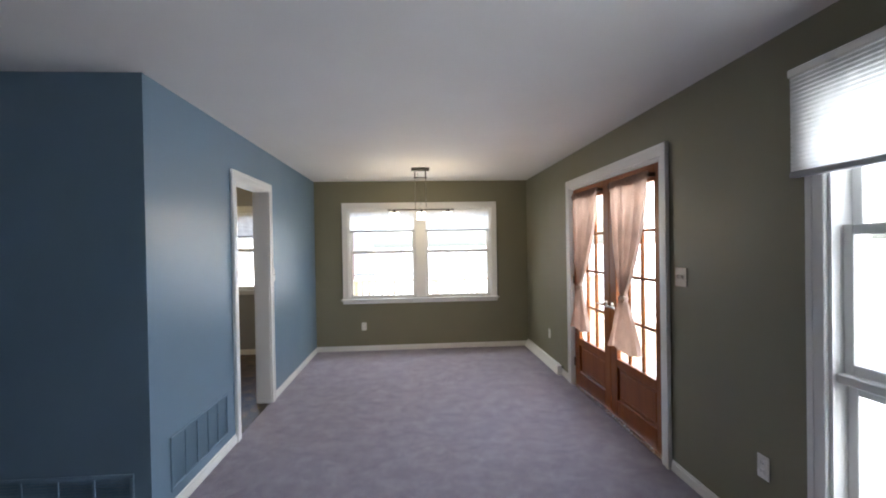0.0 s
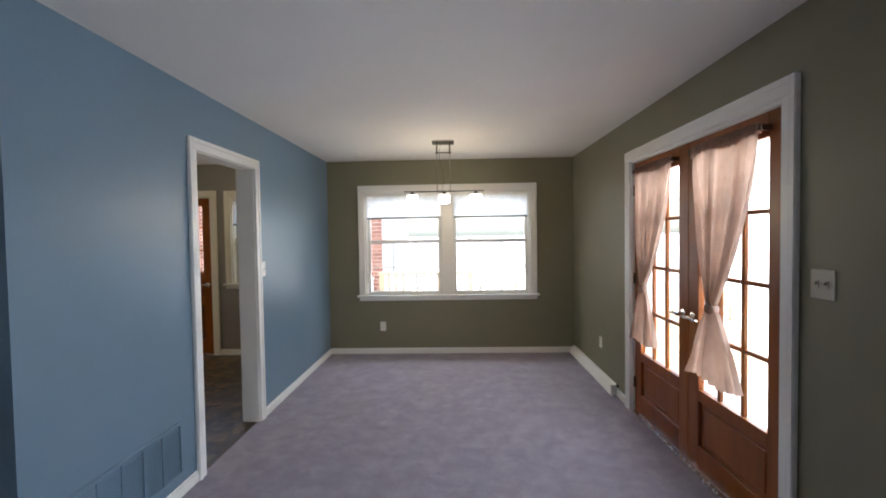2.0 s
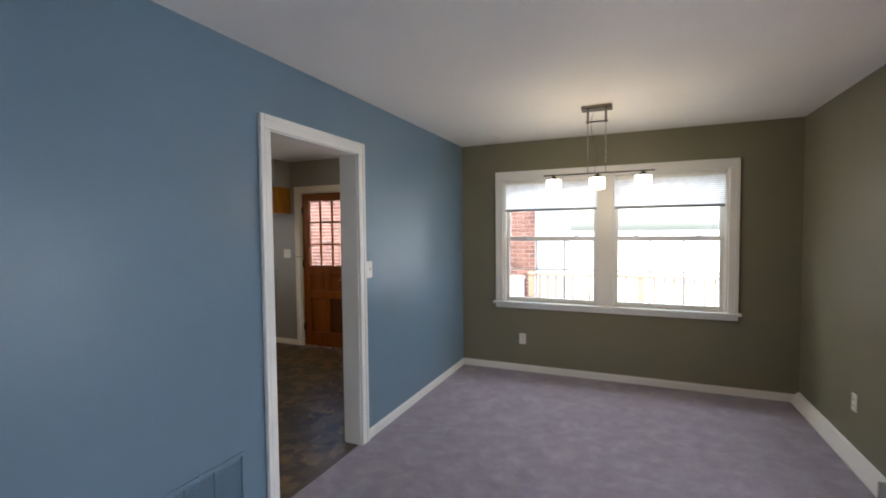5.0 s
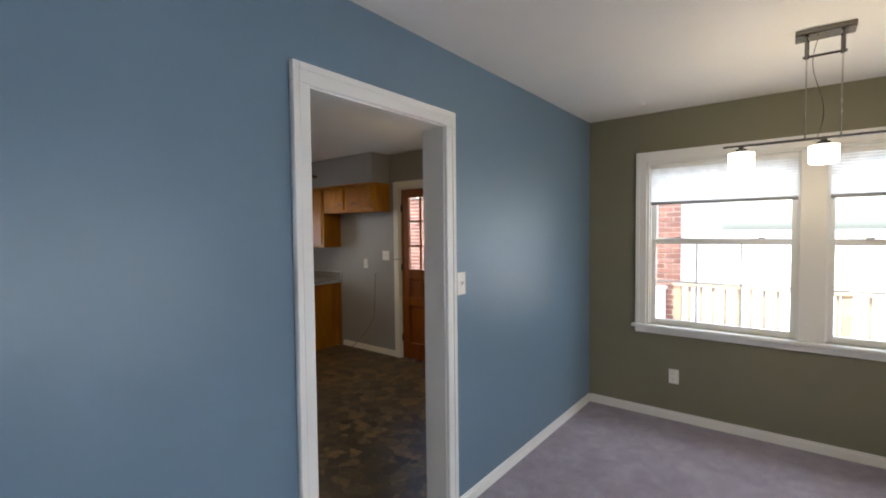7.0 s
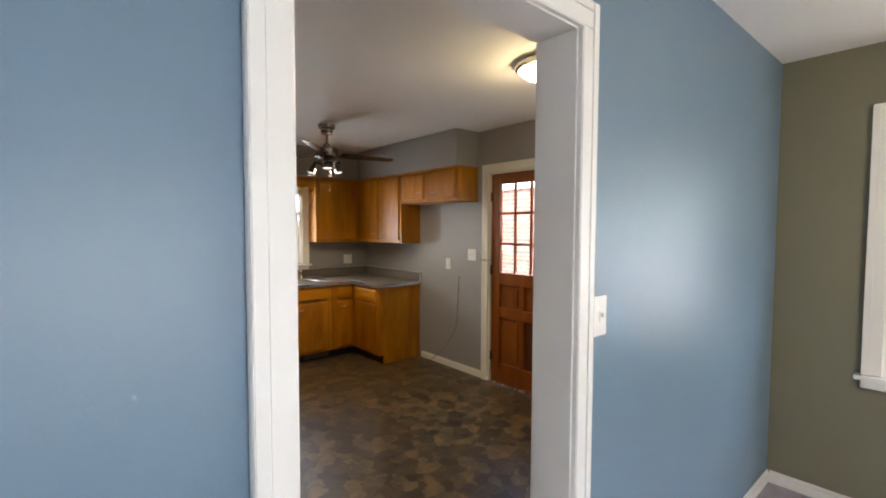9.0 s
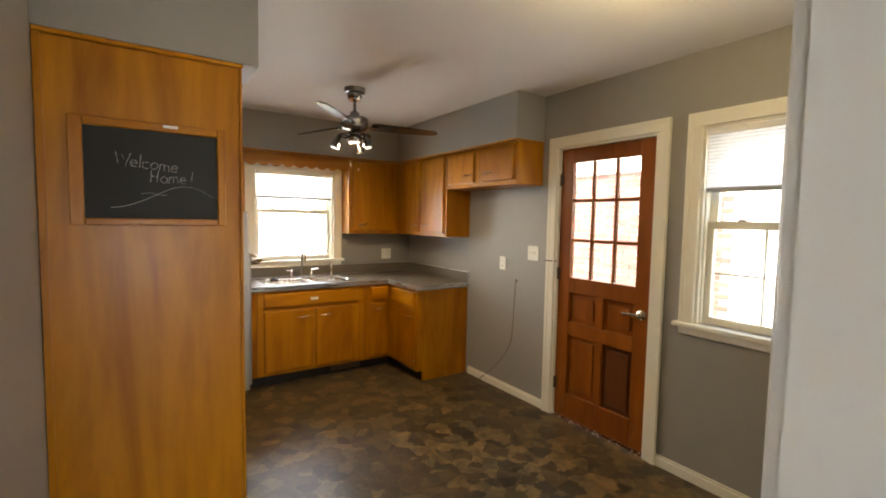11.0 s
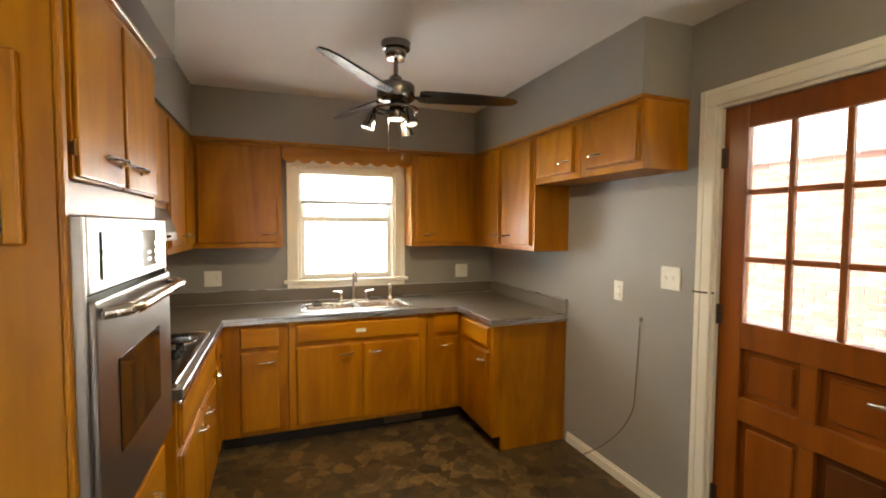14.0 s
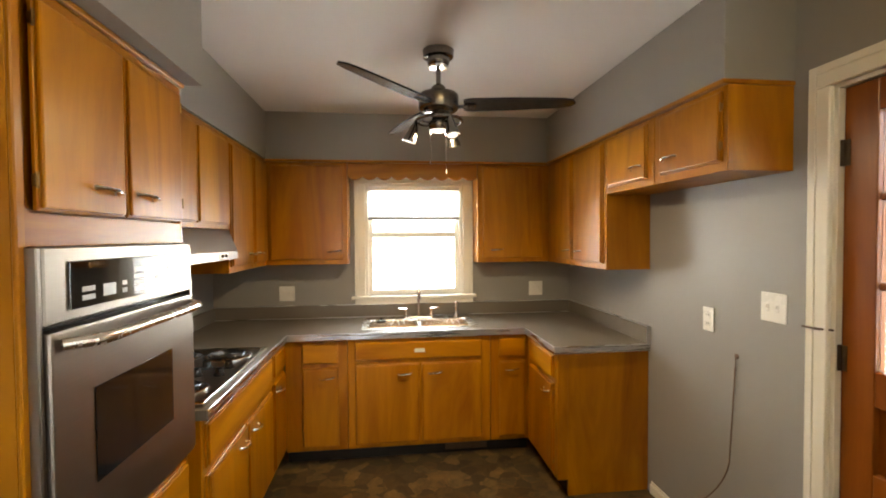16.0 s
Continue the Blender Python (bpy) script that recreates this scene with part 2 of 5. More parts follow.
def mesh_of(name, bm, material, smooth=False):
    bmesh.ops.recalc_face_normals(bm, faces=bm.faces)
    me = bpy.data.meshes.new(name)
    bm.to_mesh(me)
    bm.free()
    for mat in material if isinstance(material, (list, tuple)) else [material]:
        me.materials.append(mat)
    if smooth:
        me.polygons.foreach_set("use_smooth", [True] * len(me.polygons))
        me.set_sharp_from_angle(angle=radians(38))
    return me


def part(name, bm, material, parent, label="", smooth=False):
    """One mesh, drawn in world metres, under a thing or under a part."""
    root = ROOT[parent]
    bm.transform(Matrix.Translation(-root))
    ob = new(name, mesh_of(name, bm, material, smooth))
    ob.parent = parent
    ROOT[ob] = root
    return tagged(ob, label)


def solid(name, bm, material, label, category, group="", kind="", smooth=False, base=(0, 0, 0)):
    """A top-level thing or piece of the setting in one mesh."""
    bm.transform(Matrix.Translation(-Vector(base)))
    ob = new(name, mesh_of(name, bm, material, smooth))
    ob.location = base
    ROOT[ob] = Vector(base)
    return tagged(ob, label, category, group, kind)


class Face:
    """A wall's frame: u along the wall (the world's coordinate), d out of it into the room, z up."""

    def __init__(self, side, plane):
        self.side, self.plane = side, plane

    def pt(self, u, d, z):
        p = self.plane
        return {"N": (u, p - d, z), "S": (u, p + d, z), "W": (p + d, u, z), "E": (p - d, u, z)}[self.side]

    def box(self, bm, u0, u1, d0, d1, z0, z1, bev=0.0, seg=1):
        a, b = self.pt(u0, d0, z0), self.pt(u1, d1, z1)
        box(bm, a, b, bev, seg)


def box(bm, a, b, bev=0.0, seg=1):
    lo, hi = [min(p, q) for p, q in zip(a, b)], [max(p, q) for p, q in zip(a, b)]
    vs = [bm.verts.new((x, y, z)) for x in (lo[0], hi[0]) for y in (lo[1], hi[1]) for z in (lo[2], hi[2])]
    fs = [bm.faces.new([vs[i] for i in q]) for q in ((0, 1, 3, 2), (4, 6, 7, 5), (0, 4, 5, 1), (2, 3, 7, 6), (0, 2, 6, 4), (1, 5, 7, 3))]
    if bev:
        bmesh.ops.bevel(bm, geom=list({e for f in fs for e in f.edges}), offset=bev, segments=seg, affect="EDGES", profile=0.6)


def one(a, b, bev=0.0, seg=1):
    bm = bmesh.new()
    box(bm, a, b, bev, seg)
    return bm


def fbox(f, *args, **kw):
    bm = bmesh.new()
    f.box(bm, *args, **kw)
    return bm


def tube(bm, pts, r, seg=8, flat=1.0):
    """A round bar swept along points; r may be a list of radii."""
    pts = [Vector(p) for p in pts]
    rs = r if isinstance(r, list) else [r] * len(pts)
    rings = []
    for i, p in enumerate(pts):
        d = (pts[min(i + 1, len(pts) - 1)] - pts[max(i - 1, 0)]).normalized()
        side = d.cross(Vector((0, 0, 1)))
        side = side.normalized() if side.length > 0.05 else Vector((1, 0, 0))
        up = side.cross(d).normalized()
        rings.append([bm.verts.new(p + rs[i] * (math.cos(a) * side + flat * math.sin(a) * up)) for a in (2 * math.pi * k / seg for k in range(seg))])
    for a, b in zip(rings, rings[1:]):
        for k in range(seg):
            bm.faces.new((a[k], a[(k + 1) % seg], b[(k + 1) % seg], b[k]))
    bm.faces.new(rings[0])
    bm.faces.new(rings[-1])
    return bm


def lathe(bm, centre, profile, seg=24, axis=(0, 0, 1)):
    """Turned shape: profile of (radius, height along the axis)."""
    q = Vector((0, 0, 1)).rotation_difference(Vector(axis).normalized())
    c = Vector(centre)
    rings = []
    for r, h in profile:
        rings.append([bm.verts.new(c + q @ Vector((max(r, 0.0004) * math.cos(a), max(r, 0.0004) * math.sin(a), h)))
                      for a in (2 * math.pi * k / seg for k in range(seg))])
    for a, b in zip(rings, rings[1:]):
        for k in range(seg):
            bm.faces.new((a[k], a[(k + 1) % seg], b[(k + 1) % seg], b[k]))
    bm.faces.new(rings[0])
    bm.faces.new(rings[-1])
    return bm


def turned(centre, profile, seg=24, axis=(0, 0, 1)):
    return lathe(bmesh.new(), centre, profile, seg, axis)


def lattice(xs, ys, filled, pt):
    """A slab of one connected mesh over a grid; filled(x, y) says which cells are solid, pt(x, y, k) gives its two sides."""
    bm, made = bmesh.new(), {}

    def v(i, j, k):
        if (i, j, k) not in made:
            made[i, j, k] = bm.verts.new(pt(xs[i], ys[j], k))
        return made[i, j, k]

    def solid_at(i, j):
        return 0 <= i < len(xs) - 1 and 0 <= j < len(ys) - 1 and filled((xs[i] + xs[i + 1]) / 2, (ys[j] + ys[j + 1]) / 2)

    for i in range(len(xs) - 1):
        for j in range(len(ys) - 1):
            if not solid_at(i, j):
                continue
            for k in (0, 1):
                bm.faces.new((v(i, j, k), v(i + 1, j, k), v(i + 1, j + 1, k), v(i, j + 1, k)))
            for di, dj, a, c in ((-1, 0, (0, 0), (0, 1)), (1, 0, (1, 0), (1, 1)), (0, -1, (0, 0), (1, 0)), (0, 1, (0, 1), (1, 1))):
                if not solid_at(i + di, j + dj):
                    bm.faces.new((v(i + a[0], j + a[1], 0), v(i + c[0], j + c[1], 0), v(i + c[0], j + c[1], 1), v(i + a[0], j + a[1], 1)))
    return bm


def wall_with_openings(f, u0, u1, z0, z1, d0, d1, holes):
    """A wall with rectangular holes (u0, u1, z0, z1), which go right through."""
    us = sorted({u0, u1, *(q for h in holes for q in h[:2])})
    zs = sorted({z0, z1, *(q for h in holes for q in h[2:])})
    return lattice(us, zs, lambda u, z: not any(h[0] < u < h[1] and h[2] < z < h[3] for h in holes), lambda u, z, k: f.pt(u, (d0, d1)[k], z))


# ---- the plan ----
CEIL = 2.45
XB, XE, YN = -1.415, 1.68, 6.55          # blue wall, east wall, north wall
XK, XW, YS = -1.535, -5.98, 3.66         # kitchen side of the blue wall, kitchen west and south walls
YC = 2.485                               # corner of the blue wall towards the living area
DN, DE = Face("N", YN), Face("E", XE)
DB, KB = Face("W", XB), Face("E", XK)
KW, KS = Face("W", XW), Face("S", YS)
LS = Face("N", YC)

OPEN_D = (3.668, 4.476, 0.0, 2.06)       # doorway between the rooms
WIN_N = (-0.943, 1.140, 0.752, 2.058)
FRENCH = (2.945, 4.685, 0.0, 2.085)
WIN_E = (0.25, 1.735, 0.28, 2.10)
KDOOR = (-3.711, -2.925, 0.0, 2.037)
WIN_K = (-2.665, -1.80, 0.925, 2.03)
WIN_S = (4.830, 5.620, 1.055, 1.955)

solid("wall_dining_north", wall_with_openings(DN, XB - 0.06, XE + 0.18, 0, CEIL, -0.18, 0, [WIN_N]), OLIVE, "olive green painted wall with a double window", "wall", kind="structure")
solid("wall_east", wall_with_openings(DE, -3.2, YN, 0, CEIL, -0.18, 0, [WIN_E, FRENCH]), OLIVE, "olive green painted wall with french doors", "wall", kind="structure")
solid("wall_blue", wall_with_openings(DB, YC, YN, 0, CEIL, -0.06, 0, [OPEN_D]), BLUE, "satin blue painted wall with a cased doorway", "wall", kind="structure")
solid("wall_kitchen_east", wall_with_openings(KB, YC + 0.12, YN, 0, CEIL, -0.06, 0, [OPEN_D]), GREY, "grey painted kitchen wall with a cased doorway", "wall", kind="structure")
solid("wall_kitchen_north", wall_with_openings(DN, XW - 0.18, XB - 0.06, 0, CEIL, -0.18, 0, [KDOOR, WIN_K]), GREY, "grey painted kitchen wall with a back door", "wall", kind="structure")
solid("wall_kitchen_west", wall_with_openings(KW, YS, YN, 0, CEIL, -0.18, 0, [WIN_S]), GREY, "grey painted kitchen wall behind the sink", "wall", kind="structure")
solid("wall_kitchen_south", one((XW - 0.18, YS - 0.12, 0), (XK - 0.003, YS, CEIL)), GREY, "grey painted kitchen wall", "wall", kind="structure")
solid("wall_living_north", one((-4.6, YC, 0), (XB - 0.06, YC + 0.12, CEIL)), BLUE, "blue painted wall of the living area", "wall", kind="structure")
solid("wall_living_west", one((-4.72, -3.2, 0), (-4.6, YC + 0.12, CEIL)), BLUE, "blue painted wall", "wall", kind="structure")
solid("wall_living_south", one((-4.72, -3.32, 0), (XE + 0.18, -3.2, CEIL)), OLIVE, "olive painted wall", "wall", kind="structure")
solid("ceiling", one((-6.2, -3.4, CEIL), (XE + 0.2, YN + 0.2, CEIL + 0.12)), PLASTER, "flat off-white painted ceiling", "ceiling", kind="structure")

bm = bmesh.new()
box(bm, (-4.6, -3.2, -0.08), (XE, YC, 0))
box(bm, (XB - 0.03, YC, -0.08), (XE, YN, 0))
solid("floor_carpet", bm, CARPET, "purple-grey cut pile carpet with tread marks", "carpet", kind="structure")
solid("floor_vinyl", one((XW, YS, -0.08), (XB - 0.03, YN, -0.002)), VINYL, "brown slate patterned sheet vinyl floor", "floor", kind="structure")
solid("roof", one((-6.5, -3.7, CEIL + 0.13), (XE + 0.5, YN + 0.45, CEIL + 0.22)), ROOFING, "flat roof deck over the house", "roof", kind="structure")


def molding(f, u0, u1, h=0.074, t=0.014, name="baseboard", mat=WHITE):
    bm = bmesh.new()
    f.box(bm, u0, u1, 0, t, 0.001, h - 0.018, 0.002)
    f.box(bm, u0, u1, 0, t * 0.6, h - 0.018, h, 0.003)
    solid(name, bm, mat, "white painted wooden baseboard", "baseboard", kind="structure")


molding(DN, XB + 0.014, XE - 0.014)
molding(DB, YC, 3.592)
molding(DB, 4.565, YN)
molding(DE, -3.2, 2.855)
molding(DE, 4.775, 5.02)
molding(LS, -4.6, XB)
molding(DN, -4.775, -3.795, mat=CREAM)
molding(DN, -2.85, XK - 0.014, mat=CREAM)
molding(KS, -3.31, XK - 0.014, mat=CREAM)
molding(KB, 4.565, YN, mat=CREAM)


def casing(f, hole, w, mat, parent, floor=True, t=0.022):
    """Moulded door or window casing round a hole, with its jamb lining."""
    a, b, c, d = hole
    for nm, u0, u1, z0, z1 in (("side_casing", a - w, a, c, d), ("side_casing", b, b + w, c, d), ("head_casing", a - w, b + w, d, d + w)):
        bm = bmesh.new()
        f.box(bm, u0, u1, 0, t, z0, z1, 0.004)
        if nm == "side_casing":
            inner = u1 if u1 == a else u0
            s = -1 if inner == a else 1
            f.box(bm, inner + s * w * 0.62, inner + s * w * 0.98, t, t + 0.003, z0, z1 + (w * 0.98 if d == z1 else 0), 0.003)
        else:
            f.box(bm, a - w * 0.61, b + w * 0.61, t, t + 0.003, d + w * 0.62, d + w * 0.98, 0.003)
        part(nm, bm, mat, parent)


def lining(f, hole, depth, mat, parent, t=0.016, bottom=False):
    a, b, c, d = hole
    for nm, q in (("jamb", (a, a + t, c, d)), ("jamb", (b - t, b, c, d)), ("head_jamb", (a + t, b - t, d - t, d))):
        part(nm, fbox(f, q[0], q[1], -depth, 0.004, q[2] + 0.001, q[3]), mat, parent)


def frame_thing(name, f, hole, label, category):
    return thing(name, f.pt((hole[0] + hole[1]) / 2, 0, hole[2]), label, category, kind="structure")


door_way = frame_thing("doorway_1", DB, OPEN_D, "white painted cased opening between two rooms", "doorway")
casing(DB, OPEN_D, 0.075, WHITE, door_way)
lining(DB, OPEN_D, 0.124, WHITE, door_way, t=0.006)
casing(KB, OPEN_D, 0.082, WHITE, door_way)
part("threshold", one((XB - 0.06, OPEN_D[0] + 0.016, -0.004), (XB - 0.015, OPEN_D[1] - 0.016, 0.004), 0.002), BRONZE, door_way, "thin metal carpet strip")


def sash(f, parent, u0, u1, z0, z1, d, grid=None, mat=WHITE, w=0.042, t=0.032):
    """One window sash: stiles, rails, thin muntins and a pane."""
    s = part("sash", fbox(f, u0, u0 + w, d - t, d, z0, z1, bev=0.003), mat, parent)
    part("stile", fbox(f, u1 - w, u1, d - t, d, z0, z1, bev=0.003), mat, s)
    part("rail", fbox(f, u0 + w, u1 - w, d - t, d, z0, z0 + w, bev=0.003), mat, s)
    part("rail", fbox(f, u0 + w, u1 - w, d - t, d, z1 - w, z1, bev=0.003), mat, s)
    pane = part("pane", fbox(f, u0 + w, u1 - w, d - t * 0.6, d - t * 0.6 + 0.004, z0 + w, z1 - w), PANE, s)
    pane.visible_shadow = False
    if grid:
        nu, nz = grid
        for i in range(1, nu):
            u = u0 + w + (u1 - u0 - 2 * w) * i / nu
            part("muntin", fbox(f, u - 0.006, u + 0.006, d - t * 0.9, d - t * 0.65, z0 + w, z1 - w), mat, s)
        for i in range(1, nz):
            z = z0 + w + (z1 - z0 - 2 * w) * i / nz
            part("muntin", fbox(f, u0 + w, u1 - w, d - t * 0.9, d - t * 0.65, z - 0.006, z + 0.006), mat, s)
    return s


def hung_window(name, f, hole, units, meet, label, mat, cw, grid_low, stool=0.05, apron=0.045):
    a, b, c, d = hole
    w = frame_thing(name, f, hole, label, "window")
    casing(f, hole, cw, mat, w)
    lining(f, hole, 0.17, mat, w)
    part("window_sill", fbox(f, a - cw - 0.025, b + cw + 0.025, -0.16, stool, c - 0.026, c - 0.001, bev=0.006, seg=2), mat, w)
    part("apron", fbox(f, a - cw, b + cw, 0, 0.02, c - 0.026 - apron, c - 0.027, bev=0.004), mat, w)
    n = len(units)
    for i, (u0, u1) in enumerate(units):
        sash(f, w, u0, u1, meet - 0.02, d - 0.017, -0.085, None, mat)
        lo = sash(f, w, u0, u1, c, meet + 0.02, -0.045, grid_low, mat)
        for u in (u0 + (u1 - u0) * 0.22, u0 + (u1 - u0) * 0.78):
            part("sash_lock", fbox(f, u - 0.022, u + 0.022, -0.06, -0.035, meet + 0.02, meet + 0.034, bev=0.004), SATIN, lo)
        for u in (u0, u1):
            s = 1 if u == u0 else -1
            part("stop_bead", fbox(f, u - s * 0.012, u + s * 0.010, -0.043, -0.018, c, d - 0.016, bev=0.003), mat, w)
        if i + 1 < n:
            part("mullion", fbox(f, u1 + 0.0, units[i + 1][0], -0.15, 0.012, c, d - 0.016, bev=0.004), mat, w)
    return w


def cell_blind(f, u0, u1, z0, z1, d, label, rail=BLIND, group="cellular blinds"):
    """Pleated cellular blind, raised: head rail, honeycomb cloth, bottom rail."""
    t = thing("cellular_blind", f.pt((u0 + u1) / 2, d, z1), label, "blind", group)
    part("head_rail", fbox(f, u0, u1, d - 0.022, d + 0.022, z1 - 0.035, z1, bev=0.004), PLATE, t)
    bm = bmesh.new()
    n = max(6, int((z1 - z0 - 0.06) / 0.018))
    prev = None
    for i in range(2 * n + 1):
        z = z1 - 0.035 - (z1 - z0 - 0.06) * i / (2 * n)
        dd = d + (0.0115 if i % 2 else 0.0075)
        cur = [bm.verts.new(f.pt(u0 + 0.003, dd, z)), bm.verts.new(f.pt(u1 - 0.003, dd, z))]
        if prev:
            bm.faces.new((prev[0], prev[1], cur[1], cur[0]))
        prev = cur
    part("pleated_cloth", bm, BLIND, t)
    part("bottom_rail", fbox(f, u0, u1, d - 0.018, d + 0.018, z0, z0 + 0.026, bev=0.005), RAIL, t)
    return t


# ---- dining room: windows and french doors ----
hung_window("window_1", DN, WIN_N, [(-0.927, 0.025), (0.172, 1.124)], 1.425, "white double-hung twin window with raised blinds", WHITE, 0.082, (3, 2))
cell_blind(DN, -0.913, 0.016, 1.715, 2.035, -0.012, "white cellular blind raised halfway in the dining window")
cell_blind(DN, 0.182, 1.110, 1.715, 2.035, -0.012, "white cellular blind raised halfway in the dining window")

win_e = frame_thing("window_2", DE, WIN_E, "tall white three-part window with raised blind", "window")
casing(DE, WIN_E, 0.085, WHITE, win_e)
lining(DE, WIN_E, 0.17, WHITE, win_e)
part("window_sill", fbox(DE, WIN_E[0] - 0.1, WIN_E[1] + 0.1, -0.16, 0.05, 0.255, 0.279, bev=0.006), WHITE, win_e)
for u0, u1 in ((0.266, 0.968), (1.018, 1.719)):
    sash(DE, win_e, u0, u1, 1.53, 2.083, -0.085)
    sash(DE, win_e, u0, u1, 0.97, 1.57, -0.045)
    sash(DE, win_e, u0, u1, 0.281, 0.93, -0.06)
    part("transom", fbox(DE, u0, u1, -0.12, -0.01, 0.93, 0.97, bev=0.005), WHITE, win_e)
part("mullion", fbox(DE, 0.968, 1.018, -0.15, 0.0, 0.281, 2.083, bev=0.004), WHITE, win_e)
cell_blind(DE, 0.17, 1.845, 1.775, 2.235, 0.055, "white cellular blind mounted over the window casing")

fr = frame_thing("door_frame_1", DE, FRENCH, "white moulded casing round the french doors", "door frame")
casing(DE, FRENCH, 0.085, WHITE, fr, t=0.026)
lining(DE, FRENCH, 0.17, WHITE, fr)
part("door_sill", fbox(DE, FRENCH[0] + 0.016, FRENCH[1] - 0.016, -0.17, 0.012, 0.0, 0.012), SATIN, fr, "pale metal door sill")


def lever(f, parent, u, d, z, s, mat=SATIN):
    """Rosette and a lever that points along s."""
    h = part("door_handle", turned(f.pt(u, d, z), [(0.033, 0), (0.033, 0.006), (0.022, 0.012), (0.012, 0.014), (0.011, 0.045), (0.013, 0.05)], 20,
                                   Vector(f.pt(0, 1, 0)) - Vector(f.pt(0, 0, 0))), mat, parent, "brushed metal lever handle", True)
    bm = tube(bmesh.new(), [f.pt(u + s * x, d + 0.045 + y, z + w) for x, y, w in ((-0.008, 0, 0), (0.03, 0.006, 0.002), (0.07, 0.004, 0.001), (0.112, -0.006, -0.004))],
              [0.012, 0.011, 0.009, 0.007], 10)
    part("lever", bm, mat, h, "", True)


def glazed_door(name, f, u0, u1, z0, z1, d, stile, grid, glass_z, panels, hinge, lever_z, label, mat, group="", t=0.042, bar=0.024, handle=True):
    """Panelled door with a glazed grid. hinge: the edge that carries the hinges; panels: rectangles below the glass."""
    th = thing(name, f.pt((u0 + u1) / 2, d, z0), label, "door", group)
    g0, g1 = glass_z
    gu0, gu1 = u0 + stile, u1 - stile
    part("stile", fbox(f, u0, gu0, d - t, d, z0, z1, bev=0.003), mat, th)
    part("stile", fbox(f, gu1, u1, d - t, d, z0, z1, bev=0.003), mat, th)
    part("top_rail", fbox(f, gu0, gu1, d - t, d, g1, z1, bev=0.003), mat, th)
    nu, nz = grid
    pw, ph = (gu1 - gu0 - bar * (nu - 1)) / nu, (g1 - g0 - bar * (nz - 1)) / nz
    for i in range(1, nu):
        u = gu0 + i * pw + (i - 1) * bar
        part("muntin", fbox(f, u, u + bar, d - t * 0.85, d - 0.004, g0, g1, bev=0.006), mat, th)
    for k in range(1, nz):
        z = g0 + k * ph + (k - 1) * bar
        for i in range(nu):
            u = gu0 + i * (pw + bar)
            part("muntin", fbox(f, u, u + pw, d - t * 0.85, d - 0.006, z, z + bar, bev=0.006), mat, th)
    for k in range(nz):
        for i in range(nu):
            u, z = gu0 + i * (pw + bar), g0 + k * (ph + bar)
            p = part("pane", fbox(f, u, u + pw, d - t * 0.55, d - t * 0.55 + 0.004, z, z + ph), PANE, th)
            p.visible_shadow = False
    rows = sorted({(p[2], p[3]) for p in panels})
    edges = [z0] + [e for r in rows for e in r] + [g0]
    for lo, hi in zip(edges[0::2], edges[1::2]):
        part("rail", fbox(f, gu0, gu1, d - t, d, lo, hi, bev=0.003), mat, th)
    for lo, hi in rows:
        cells = sorted(p for p in panels if p[2] == lo)
        us = [gu0] + [e for p in cells for e in p[:2]] + [gu1]
        for a, b in zip(us[0::2], us[1::2]):
            if b - a > 0.004:
                part("mullion", fbox(f, a, b, d - t, d, lo, hi, bev=0.003), mat, th)
        for p in cells:
            bm = fbox(f, p[0], p[1], d - t * 0.8, d - 0.022, lo, hi)
            f.box(bm, p[0] + 0.03, p[1] - 0.03, d - 0.022, d - 0.014, lo + 0.03, hi - 0.03, 0.006)
            part("panel", bm, p[4] if len(p) > 4 else mat, th)
    hu = u0 if hinge == "lo" else u1
    s = -1 if hinge == "lo" else 1
    for z in (z0 + 0.24, z0 + (z1 - z0) * 0.54, z1 - 0.22):
        bm = tube(bmesh.new(), [f.pt(hu + s * 0.004, d + 0.006, z - 0.045), f.pt(hu + s * 0.004, d + 0.006, z + 0.045)], 0.008, 8)
        f.box(bm, hu - s * 0.002, hu - s * 0.022, d, d + 0.003, z - 0.044, z + 0.044)
        part("hinge", bm, BRONZE, th, "dark bronze hinge", True)
    if handle:
        e = u1 - 0.055 if hinge == "lo" else u0 + 0.055
        lever(f, th, e, d, lever_z, -1 if hinge == "lo" else 1)
    return th


for u0, u1, hinge in ((2.963, 3.812, "lo"), (3.818, 4.667, "hi")):
    glazed_door("french_door", DE, u0, u1, 0.014, 2.066, -0.018, 0.118, (3, 4), (0.525, 1.945),
                [(u0 + 0.118, u1 - 0.118, 0.175, 0.455)], hinge, 0.965, "red-brown varnished wooden french door with twelve panes and a curtain", DOORWOOD, "french doors")


